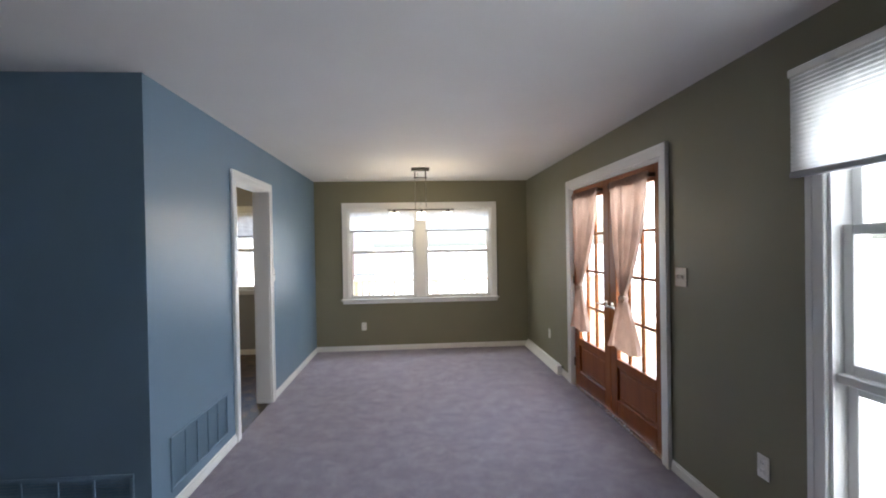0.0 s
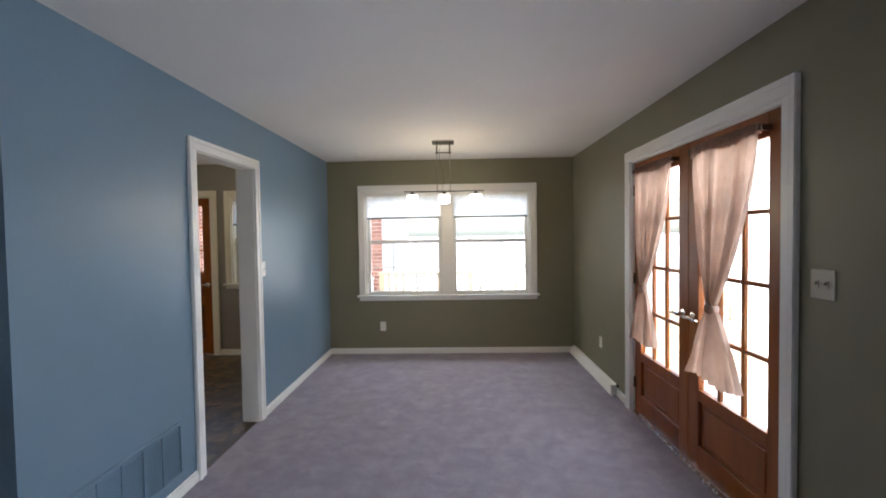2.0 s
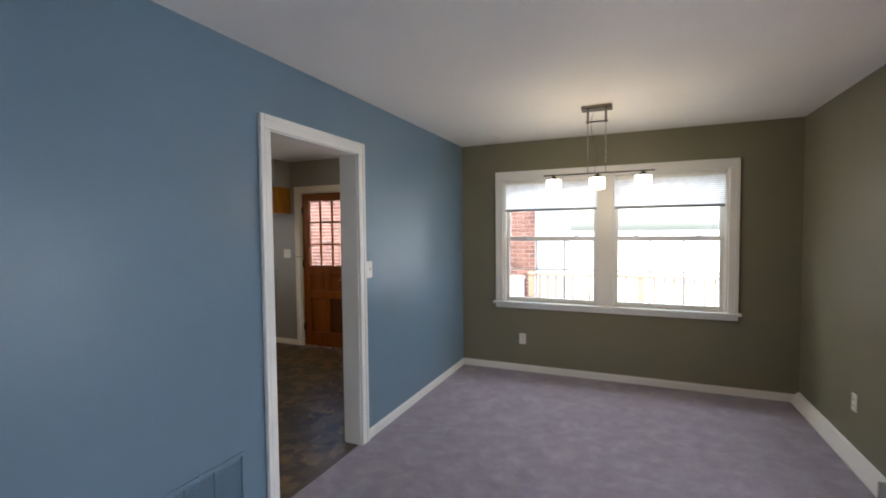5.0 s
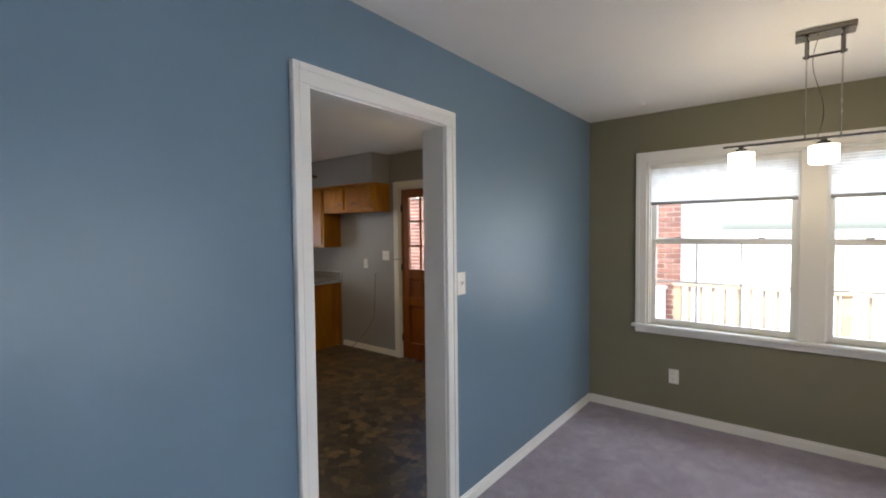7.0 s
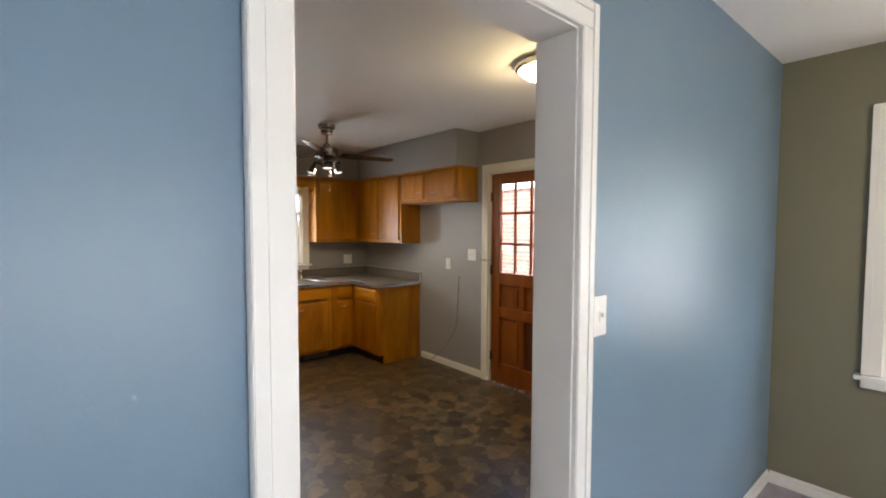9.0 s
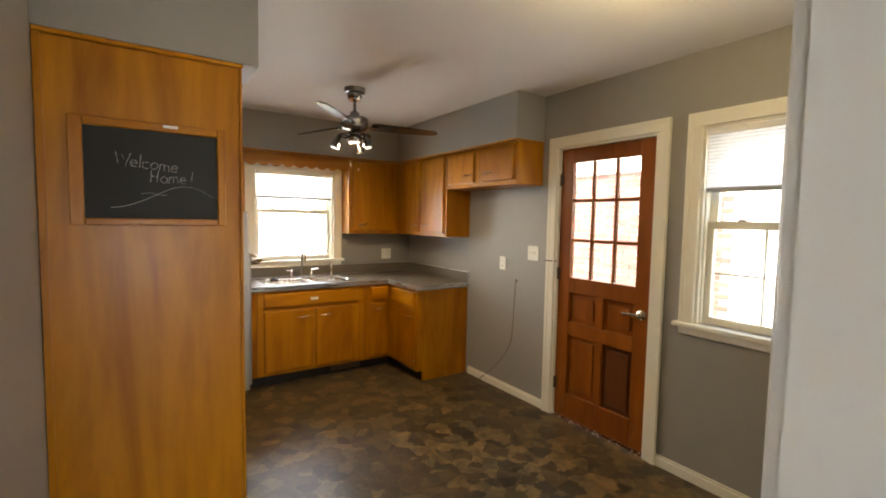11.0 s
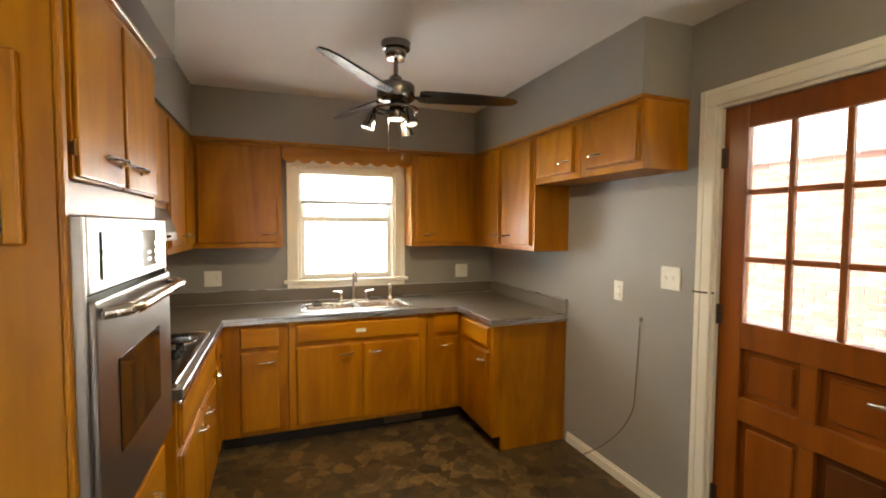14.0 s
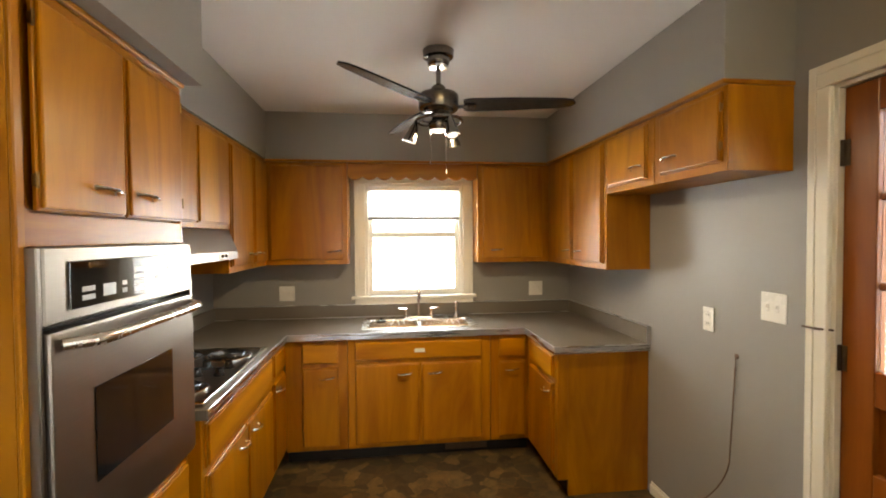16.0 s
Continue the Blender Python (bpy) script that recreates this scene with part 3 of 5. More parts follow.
def tied_curtain(f, u_rod0, u_rod1, top, tie_u, tie_z, bottom, flare, d, label):
    """Sheer curtain gathered on a rod, tied in a knot and flaring below it."""
    t = thing("tied_curtain", f.pt((u_rod0 + u_rod1) / 2, d, top), label, "curtain", "door curtains")
    rod = tube(bmesh.new(), [f.pt(u_rod0 - 0.02, d, top), f.pt(u_rod1 + 0.02, d, top)], 0.007, 10)
    part("curtain_rod", rod, BRONZE, t, "thin dark rod", True)
    for u in (u_rod0 - 0.02, u_rod1 + 0.02):
        part("rod_bracket", fbox(f, u - 0.008, u + 0.008, -0.018, d + 0.010, top - 0.014, top + 0.014, bev=0.003), BRONZE, t)

    def sheet(z_of, lo_of, hi_of, depth_of, rows, folds):
        bm = bmesh.new()
        cols, grid = folds * 8, []
        for i in range(rows + 1):
            v = i / rows
            z, lo, hi, dep = z_of(v), lo_of(v), hi_of(v), depth_of(v)
            row = []
            for k in range(cols + 1):
                s = k / cols
                ph = folds * 2 * math.pi * s + 0.8 * math.sin(5 * s + 2 * v) + 0.25 * v
                w = math.sin(ph) + 0.35 * math.sin(2.3 * ph + 1.0)
                sag = 0.012 * math.sin(9 * s + 1.3) * v
                row.append(bm.verts.new(f.pt(lo + (hi - lo) * s, d + dep * w, z + sag)))
            grid.append(row)
        for a, b in zip(grid, grid[1:]):
            for k in range(cols):
                bm.faces.new((a[k], a[k + 1], b[k + 1], b[k]))
        return bm

    def ease(v):
        return v ** 1.55

    up = sheet(lambda v: top + 0.022 - (top + 0.022 - tie_z) * v, lambda v: u_rod0 + (tie_u - 0.030 - u_rod0) * ease(v), lambda v: u_rod1 + (tie_u + 0.030 - u_rod1) * ease(v),
               lambda v: 0.009 + 0.010 * math.sin(math.pi * min(1, v * 0.9)), 30, 13)
    head = sheet(lambda v: top + 0.030 - 0.062 * v, lambda v: u_rod0, lambda v: u_rod1, lambda v: 0.013 + 0.004 * v, 4, 22)
    part("heading", head, CURTAIN, t, "gathered rod pocket, doubled cloth", True)
    part("drape", up, CURTAIN, t, "", True)
    dn = sheet(lambda v: tie_z - (tie_z - bottom) * v, lambda v: tie_u - 0.030 - (flare * 0.52) * v ** 0.75, lambda v: tie_u + 0.030 + (flare * 0.48) * v ** 0.75,
               lambda v: 0.012 + 0.016 * v, 16, 9)
    part("skirt", dn, CURTAIN, t, "", True)
    knot = turned(f.pt(tie_u, d, tie_z - 0.03), [(0.018, 0), (0.036, 0.012), (0.041, 0.03), (0.035, 0.05), (0.020, 0.06)], 16)
    part("knot", knot, CURTAIN, t, "tight fabric knot", True)


tied_curtain(DE, 3.085, 3.695, 1.985, 3.482, 1.062, 0.640, 0.46, 0.022, "sheer peach curtain tied in a knot on the door")
tied_curtain(DE, 3.955, 4.565, 1.985, 4.415, 1.062, 0.640, 0.38, 0.022, "sheer peach curtain tied in a knot on the door")

# ---- kitchen: windows, back door, soffits ----
hung_window("window_3", DN, WIN_K, [(-2.649, -1.816)], 1.485, "cream double-hung window with a raised blind", CREAM, 0.08, (3, 2))
cell_blind(DN, -2.640, -1.825, 1.665, 2.012, -0.012, "cream cellular blind raised in the kitchen window")
hung_window("window_4", KW, WIN_S, [(4.846, 5.604)], 1.545, "cream double-hung window above the sink", CREAM, 0.085, (3, 2))
cell_blind(KW, 4.855, 5.595, 1.665, 1.937, -0.012, "cream cellular blind raised in the sink window")

kf = frame_thing("door_frame_2", DN, KDOOR, "cream moulded casing round the back door", "door frame")
casing(DN, KDOOR, 0.078, CREAM, kf)
lining(DN, KDOOR, 0.17, CREAM, kf)
part("door_sill", fbox(DN, KDOOR[0] + 0.016, KDOOR[1] - 0.016, -0.17, 0.008, 0.0, 0.012), SATIN, kf, "pale metal door sill")
back_door = glazed_door("back_door", DN, -3.693, -2.944, 0.015, 2.020, -0.016, 0.108, (3, 3), (1.078, 1.918),
                        [(-3.588, -3.345, 0.745, 0.965), (-3.285, -3.052, 0.745, 0.965), (-3.588, -3.335, 0.200, 0.645), (-3.285, -3.052, 0.200, 0.645, DARKWOOD)],
                        "lo", 0.905, "red-brown wooden back door with nine panes", DOORWOOD)
part("door_stop", tube(bmesh.new(), [DN.pt(-3.700, 0.0, 1.19), DN.pt(-3.735, 0.03, 1.19), DN.pt(-3.790, 0.035, 1.19)], 0.004, 8), BRONZE, back_door, "thin dark hinge-pin stop", True)

YU, XU, YL = 6.275, -5.755, 4.120       # fronts of the wall units: north, west, south
bm = lattice([XW, XU + 0.018, -4.09, -3.865], [YS, YL + 0.012, YU - 0.018, YN],
             lambda x, y: y > YU - 0.018 or (x < -4.09 and y < YL + 0.012) or x < XU + 0.018, lambda x, y, k: (x, y, (2.105, CEIL)[k]))
solid("soffit_1", bm, GREY, "grey painted soffit above the wall cabinets", "soffit", kind="structure")
solid("soffit_2", one((-4.09, YS, 2.085), (-3.313, 4.345, CEIL)), GREY, "grey painted soffit above the oven cabinet", "soffit", kind="structure")


def arch_pull(f, parent, u, d, z, span=0.088, upright=False):
    """Curved chrome pull on two feet."""
    pts = []
    for i in range(9):
        s = -1 + 2 * i / 8
        along, out = s * span / 2, 0.008 + 0.020 * (1 - s ** 4) + 0.003 * math.cos(3 * math.pi * s)
        pts.append(f.pt(u, d + out, z + along) if upright else f.pt(u + along, d + out, z + 0.004 * s))
    bm = tube(bmesh.new(), pts, [0.0075, 0.005, 0.0045, 0.005, 0.006, 0.005, 0.0045, 0.005, 0.0075], 8)
    for s in (-1, 1):
        c = f.pt(u, d, z + s * span / 2) if upright else f.pt(u + s * span / 2, d, z + 0.004 * s)
        lathe(bm, c, [(0.009, 0), (0.009, 0.003), (0.006, 0.010)], 10, Vector(f.pt(0, 1, 0)) - Vector(f.pt(0, 0, 0)))
    return part("handle", bm, CHROME, parent, "curved chrome handle", True)


def front(name, f, parent, u0, u1, z0, z1, d, mat, t=0.02):
    """Lipped door or drawer front with a rounded, routed edge."""
    bm = fbox(f, u0, u1, d, d + t * 0.5, z0, z1, bev=0.002)
    f.box(bm, u0 + 0.006, u1 - 0.006, d + t * 0.5, d + t, z0 + 0.006, z1 - 0.006, 0.006, 2)
    return part(name, bm, mat, parent)


def small_hinge(f, parent, u, d, z):
    bm = tube(bmesh.new(), [f.pt(u, d + 0.016, z - 0.017), f.pt(u, d + 0.016, z + 0.017)], 0.0035, 8)
    f.box(bm, u - 0.006, u + 0.002, d + 0.004, d + 0.018, z - 0.013, z + 0.013, 0.002)
    part("hinge", bm, BRASS, parent, "small aged brass hinge", True)


def cabinet(f, u0, u1, z0, z1, depth, doors, label, group, mat_rail, name="wall_cabinet", drawers=(), back=0.002, bottom=None):
    """Cabinet box with its fronts. doors: u0, u1, z0, z1, where the pull sits (u, z) or None, hinge edge."""
    t = thing(name, f.pt((u0 + u1) / 2, depth / 2, z0), label, "cabinet", group)
    part("body", fbox(f, u0 + 0.0015, u1 - 0.0015, back, depth, z0, z1, bev=0.002), MAPLE, t)
    for a, b, c, e, pull, hinge in doors:
        dr = front("door", f, t, a, b, c, e, depth, MAPLE)
        if pull:
            arch_pull(f, dr, pull[0], depth + 0.02, pull[1])
        if hinge is not None:
            for z in (c + 0.06, e - 0.06):
                small_hinge(f, dr, hinge, depth, z)
    for a, b, c, e, pull in drawers:
        dr = front("drawer_front", f, t, a, b, c, e, depth, mat_rail)
        if pull:
            arch_pull(f, dr, pull[0], depth + 0.02, pull[1])
    return t


TOPZ, LOWZ = 2.085, 1.325
DU, WU, SU = YN - YU, XU - XW, YL - YS
# north wall: two units over the refrigerator space, one tall unit, one corner unit
cabinet(DN, -4.330, -3.865, 1.765, TOPZ, DU, [(-4.270, -3.890, 1.80, 2.065, (-4.185, 1.865), -3.888)], "honey maple wall cabinet above the refrigerator space", "wall cabinets", MAPLE_X)
cabinet(DN, -4.800, -4.330, 1.765, TOPZ, DU, [(-4.765, -4.380, 1.80, 2.065, (-4.455, 1.865), -4.767)], "honey maple wall cabinet above the refrigerator space", "wall cabinets", MAPLE_X)
cabinet(DN, -5.255, -4.800, LOWZ, TOPZ, DU, [(-5.235, -4.830, 1.36, 2.065, (-5.150, 1.425), None)], "honey maple wall cabinet beside the corner", "wall cabinets", MAPLE_X)
cabinet(DN, XU + 0.004, -5.255, LOWZ, TOPZ, DU, [(-5.56, -5.275, 1.36, 2.065, (-5.345, 1.425), None)], "honey maple corner wall cabinet", "wall cabinets", MAPLE_X)
# west wall: one on each side of the window
cabinet(KW, 5.705, YN - 0.004, LOWZ, TOPZ, WU, [(5.742, 6.225, 1.36, 2.065, (5.855, 1.425), None)], "honey maple wall cabinet beside the sink window", "wall cabinets", MAPLE_Y)
cabinet(KW, YL - 0.10, 4.712, LOWZ, TOPZ, WU, [(4.150, 4.678, 1.36, 2.065, (4.615, 1.425), None)], "honey maple wall cabinet beside the sink window", "wall cabinets", MAPLE_Y)
# south wall: over the hood, and two beside it
cabinet(KS, -4.985, -4.095, 1.575, TOPZ, SU, [(-4.965, -4.56, 1.60, 2.065, None, None), (-4.54, -4.115, 1.60, 2.065, None, None)], "honey maple wall cabinet above the range hood", "wall cabinets", MAPLE_X)
cabinet(KS, -5.420, -4.985, LOWZ, TOPZ, SU, [(-5.400, -5.005, 1.36, 2.065, (-5.335, 1.425), None)], "honey maple wall cabinet beside the range hood", "wall cabinets", MAPLE_X)
cabinet(KS, XU + 0.004, -5.420, LOWZ, TOPZ, SU, [(-5.735, -5.440, 1.36, 2.065, (-5.515, 1.425), None)], "honey maple corner wall cabinet", "wall cabinets", MAPLE_X)

# crown strip along the top of the wall units
crown = thing("crown_strip", (XU, 5.2, 2.085), "thin maple strip under the soffit", "trim", kind="structure")
part("strip", one((XU - 0.0, YU - 0.026, 2.086), (-3.862, YN, 2.104), 0.003), MAPLE_X, crown)
part("strip", one((XW, YL, 2.086), (XU + 0.026, YU - 0.027, 2.104), 0.003), MAPLE_Y, crown)
part("strip", one((XW, YS, 2.086), (-4.095, YL - 0.002, 2.104), 0.003), MAPLE_X, crown)

# scalloped valance between the west units
bm = bmesh.new()
y0, y1, n, waves = 4.715, 5.702, 96, 9
lo, hi = [], []
for i in range(n + 1):
    s = i / n
    y = y0 + (y1 - y0) * s
    z = 1.985 - 0.026 * abs(math.sin(math.pi * waves * s)) ** 0.8
    lo.append(z)
for x in (XU - 0.018, XU):
    ring_a = [bm.verts.new((x, y0 + (y1 - y0) * i / n, lo[i])) for i in range(n + 1)]
    ring_b = [bm.verts.new((x, y0 + (y1 - y0) * i / n, 2.085)) for i in range(n + 1)]
    for i in range(n):
        bm.faces.new((ring_a[i], ring_a[i + 1], ring_b[i + 1], ring_b[i]))
    hi.append((ring_a, ring_b))
for i in range(n):
    for k in (0, 1):
        bm.faces.new((hi[0][k][i], hi[0][k][i + 1], hi[1][k][i + 1], hi[1][k][i]))
for i in (0, n):
    bm.faces.new((hi[0][0][i], hi[0][1][i], hi[1][1][i], hi[1][0][i]))
solid("window_valance", bm, MAPLE_Y, "scalloped maple valance board above the sink window", "valance", base=(XU, 5.24, 1.97))

# ---- base cabinets ----
KICKZ, BASEZ, CTOP = 0.095, 0.845, 0.885
XBF, YNF, YSF = -5.375, 5.985, 4.318     # fronts of the base units: west, north, south
BW, BN, BS = XBF - XW, YN - YNF, YSF - YS


def base_cabinet(f, u0, u1, depth, doors, drawers, label, mat_rail, kick=True):
    t = cabinet(f, u0, u1, KICKZ, BASEZ, depth, doors, label, "base cabinets", mat_rail, "base_cabinet", drawers)
    if kick:
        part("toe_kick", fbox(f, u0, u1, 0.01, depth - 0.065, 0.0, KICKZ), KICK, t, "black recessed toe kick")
    return t


base_cabinet(KW, YSF + 0.010, 4.735, BW, [(4.440, 4.675, 0.125, 0.655, (4.600, 0.590), None)], [(4.440, 4.675, 0.685, 0.815, None)], "honey maple base cabinet with one drawer", MAPLE_Y)
sink_unit = base_cabinet(KW, 4.735, 5.715, BW, [(4.785, 5.220, 0.125, 0.665, (5.120, 0.600), None), (5.232, 5.650, 0.125, 0.665, (5.325, 0.600), None)],
                         [(4.785, 5.650, 0.695, 0.820, None)], "honey maple sink base cabinet with two doors", MAPLE_Y)
part("paper_label", fbox(KW, 5.185, 5.255, BW + 0.0195, BW + 0.0215, 0.742, 0.768), PLATE, sink_unit, "worn white paper label")
base_cabinet(KW, 5.715, YNF + 0.01, BW, [(5.775, 5.965, 0.125, 0.655, (5.865, 0.600), None)], [(5.775, 5.965, 0.685, 0.820, None)], "honey maple base cabinet with one drawer", MAPLE_Y)
end_unit = base_cabinet(DN, XBF + 0.004, -4.835, BN, [(-5.290, -4.860, 0.125, 0.655, (-4.945, 0.590), -4.858)], [(-5.290, -4.860, 0.685, 0.820, None)], "honey maple end cabinet with a finished side panel", MAPLE_X)
bm = fbox(DN, -4.834, -4.812, 0.002, BN - 0.065, 0.0, BASEZ, bev=0.002)
DN.box(bm, -4.834, -4.812, BN - 0.065, BN, KICKZ, BASEZ, 0.002)
part("end_panel", bm, MAPLE, end_unit, "plain varnished end panel")
base_cabinet(KS, -5.050, -4.075, BS, [(-4.565, -4.100, 0.125, 0.625, (-4.480, 0.565), None), (-5.030, -4.580, 0.125, 0.625, (-4.680, 0.565), None)],
             [(-5.030, -4.100, 0.655, 0.825, None)], "honey maple base cabinet under the cooktop", MAPLE_X)
base_cabinet(KS, XBF - 0.004, -5.050, BS, [(-5.350, -5.075, 0.125, 0.655, (-5.150, 0.595), None)], [(-5.350, -5.075, 0.685, 0.825, None)], "honey maple corner base cabinet with a drawer", MAPLE_X)

# worktop in three runs, with a metal-edged front and an upstand along the walls
top = thing("worktop", (-5.6, 5.2, BASEZ), "grey laminate worktop with bright metal edging", "worktop")
SY0, SY1, SX0, SX1 = 4.835, 5.635, -5.865, -5.455
Z0, Z1 = BASEZ + 0.001, CTOP
TXE, TYN, TYS = XBF + 0.022, YNF - 0.022, YSF + 0.022
bm = lattice([XW, SX0, SX1, TXE, -4.800, -4.075], [YS, TYS, SY0, SY1, TYN, YN],
             lambda x, y: (x < TXE and not (SX0 < x < SX1 and SY0 < y < SY1)) or (y > TYN and x < -4.800) or y < TYS, lambda x, y, k: (x, y, (Z0, Z1)[k]))
part("slab", bm, COUNTER, top)
for a, b in (((XBF + 0.022, YSF + 0.022, Z0 - 0.004), (XBF + 0.028, YNF - 0.022, Z1 + 0.001)), ((XBF + 0.028, YNF - 0.028, Z0 - 0.004), (-4.794, YNF - 0.022, Z1 + 0.001)),
             ((-4.800, YNF - 0.022, Z0 - 0.004), (-4.794, YN, Z1 + 0.001)), ((XBF + 0.028, YSF + 0.022, Z0 - 0.004), (-4.075, YSF + 0.028, Z1 + 0.001))):
    part("edging", one(a, b, 0.002), EDGE, top, "ribbed bright metal edging")
for a, b in (((XW, YS + 0.02, CTOP), (XW + 0.02, YN - 0.02, 0.985)), ((XW + 0.0, YN - 0.02, CTOP), (-4.800, YN, 0.985)), ((XW, YS, CTOP), (-4.075, YS + 0.02, 0.985))):
    part("upstand", one(a, b, 0.003), COUNTER, top)
for a, b in (((XW + 0.02, YS + 0.02, CTOP), (XW + 0.026, YN - 0.02, CTOP + 0.006)), ((XW, YS + 0.02, 0.985), (XW + 0.021, YN - 0.02, 0.988)), ((XW, YN - 0.021, 0.985), (-4.798, YN, 0.988)), ((-4.800, YN - 0.021, CTOP), (-4.797, YN, 0.986))):
    part("upstand_strip", one(a, b), EDGE, top, "thin metal strip")

# sink with two bowls
sink = thing("double_sink", (-5.66, 5.235, CTOP), "stainless steel double bowl sink set in the worktop", "sink")


def bowl(y0, y1, x0, x1, depth, t=0.003):
    bm = bmesh.new()
    zt = CTOP + 0.004
    loops = []
    for inset, z in ((0.0, zt), (0.008, zt - 0.006), (0.016, zt - depth * 0.85), (0.045, zt - depth)):
        pts, r = [], 0.05
        ax0, ax1, ay0, ay1 = x0 + inset, x1 - inset, y0 + inset, y1 - inset
        for cx, cy, a0 in ((ax1 - r, ay1 - r, 0), (ax0 + r, ay1 - r, 90), (ax0 + r, ay0 + r, 180), (ax1 - r, ay0 + r, 270)):
            for k in range(5):
                a = radians(a0 + 22.5 * k)
                pts.append(bm.verts.new((cx + r * math.cos(a), cy + r * math.sin(a), z)))
        loops.append(pts)
    for a, b in zip(loops, loops[1:]):
        for k in range(20):
            bm.faces.new((a[k], a[(k + 1) % 20], b[(k + 1) % 20], b[k]))
    bm.faces.new(loops[-1])
    return bm


for y0, y1 in ((4.862, 5.222), (5.248, 5.608)):
    b = part("bowl", bowl(y0, y1, -5.790, -5.480, 0.17), SATIN, sink, "", True)
    part("drain", turned(((-5.635), (y0 + y1) / 2, CTOP - 0.164), [(0.045, 0), (0.045, 0.003), (0.03, 0.001), (0.005, 0.001)], 20), CHROME, b, "", True)
bm = bmesh.new()
zr0, zr1 = CTOP - 0.002, CTOP + 0.006
for a, b in (((-5.880, 4.820), (-5.790, 5.650)), ((-5.480, 4.820), (-5.440, 5.650)), ((-5.790, 4.820), (-5.480, 4.862)), ((-5.790, 5.222), (-5.480, 5.248)), ((-5.790, 5.608), (-5.480, 5.650))):
    box(bm, (*a, zr0), (*b, zr1), 0.0025)
part("rim", bm, SATIN, sink)
bm = bmesh.new()
lathe(bm, (-5.745, 4.955, CTOP - 0.006), [(0.035, 0), (0.04, 0.012), (0.03, 0.02), (0.012, 0.022), (0.010, 0.035)], 16)
solid("sink_stopper", bm, BLACK, "black rubber sink stopper at the rim", "stopper", smooth=True, base=(-5.745, 4.955, CTOP + 0.005))

tap = thing("kitchen_faucet", (-5.835, 5.245, CTOP + 0.006), "chrome gooseneck faucet with two handles", "faucet")
part("base_plate", one((-5.862, 5.125, CTOP + 0.006), (-5.808, 5.365, CTOP + 0.018), 0.008, 2), CHROME, tap)
pts = [(-5.835, 5.245, CTOP + 0.018), (-5.835, 5.245, 1.09)] + [(-5.835 + 0.055 - 0.055 * math.cos(a), 5.245, 1.09 + 0.055 * math.sin(a)) for a in (math.pi * k / 8 for k in range(1, 9))] + [(-5.725, 5.245, 1.05)]
part("spout", tube(bmesh.new(), pts, 0.011, 12), CHROME, tap, "", True)
for y, s in ((5.145, -1), (5.345, 1)):
    h = part("valve", turned((-5.835, y, CTOP + 0.018), [(0.02, 0), (0.018, 0.02), (0.012, 0.03), (0.012, 0.055), (0.015, 0.062), (0.004, 0.066)], 16), CHROME, tap, "", True)
    part("lever", tube(bmesh.new(), [(-5.835, y, 0.962), (-5.825, y + s * 0.03, 0.966), (-5.81, y + s * 0.06, 0.972)], [0.008, 0.006, 0.005], 8), CHROME, h, "", True)
spray = thing("side_sprayer", (-5.835, 5.545, CTOP + 0.006), "chrome side sprayer standing on the sink deck", "sprayer")
part("socket", turned((-5.835, 5.545, CTOP + 0.006), [(0.024, 0), (0.022, 0.01), (0.014, 0.02), (0.013, 0.045)], 16), CHROME, spray, "", True)
part("spray_head", turned((-5.835, 5.545, CTOP + 0.05), [(0.012, 0), (0.014, 0.03), (0.019, 0.06), (0.017, 0.075), (0.006, 0.08)], 16), SATIN, spray, "", True)

# ---- tall oven cabinet ----
TX0, TX1, TYF = -4.072, -3.325, 4.272
TD = TYF - YS
tall = thing("oven_cabinet", ((TX0 + TX1) / 2, YS + TD / 2, 0), "tall honey maple cabinet with a built-in oven", "cabinet")
part("side_panel", one((TX1 - 0.02, YS + 0.002, 0.0), (TX1, TYF, 2.068), 0.003), MAPLE, tall)
part("side_panel", one((TX0, YS + 0.002, 0.0), (TX0 + 0.02, TYF, 2.068), 0.003), MAPLE, tall)
part("edge_strip", one((TX1 - 0.002, YS + 0.002, 0.0), (TX1 + 0.008, YS + 0.024, 2.068), 0.003), MAPLE, tall)
part("edge_strip", one((TX1 - 0.02, TYF, 0.0), (TX1 + 0.004, TYF + 0.012, 2.068), 0.003), MAPLE, tall)
part("top_strip", one((TX0, YS + 0.002, 2.068), (TX1 + 0.012, TYF + 0.016, 2.084), 0.003), MAPLE_X, tall)
part("body", one((TX0 + 0.02, YS + 0.004, 0.09), (TX1 - 0.02, TYF - 0.03, 2.067)), MAPLE, tall)
part("face_rail", one((TX0 + 0.02, TYF - 0.03, 1.510), (TX1 - 0.02, TYF, 1.578)), MAPLE_X, tall)
part("face_rail", one((TX0 + 0.02, TYF - 0.03, 2.045), (TX1 - 0.02, TYF, 2.067)), MAPLE_X, tall)
part("face_rail", one((TX0 + 0.02, TYF - 0.03, 0.09), (TX1 - 0.02, TYF, 0.765)), MAPLE_X, tall)
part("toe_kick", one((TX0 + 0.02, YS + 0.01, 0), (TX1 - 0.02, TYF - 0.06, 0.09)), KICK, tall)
for a, b, pu in ((-3.700, -3.385, -3.600), (-4.045, -3.716, -3.790)):
    dr = front("door", KS, tall, a, b, 1.584, 2.042, TD - 0.004, MAPLE)
    arch_pull(KS, dr, pu, TD + 0.016, 1.650)
    for z in (1.65, 1.99):
        small_hinge(KS, dr, b + 0.006 if b > -3.5 else a - 0.004, TD - 0.004, z)
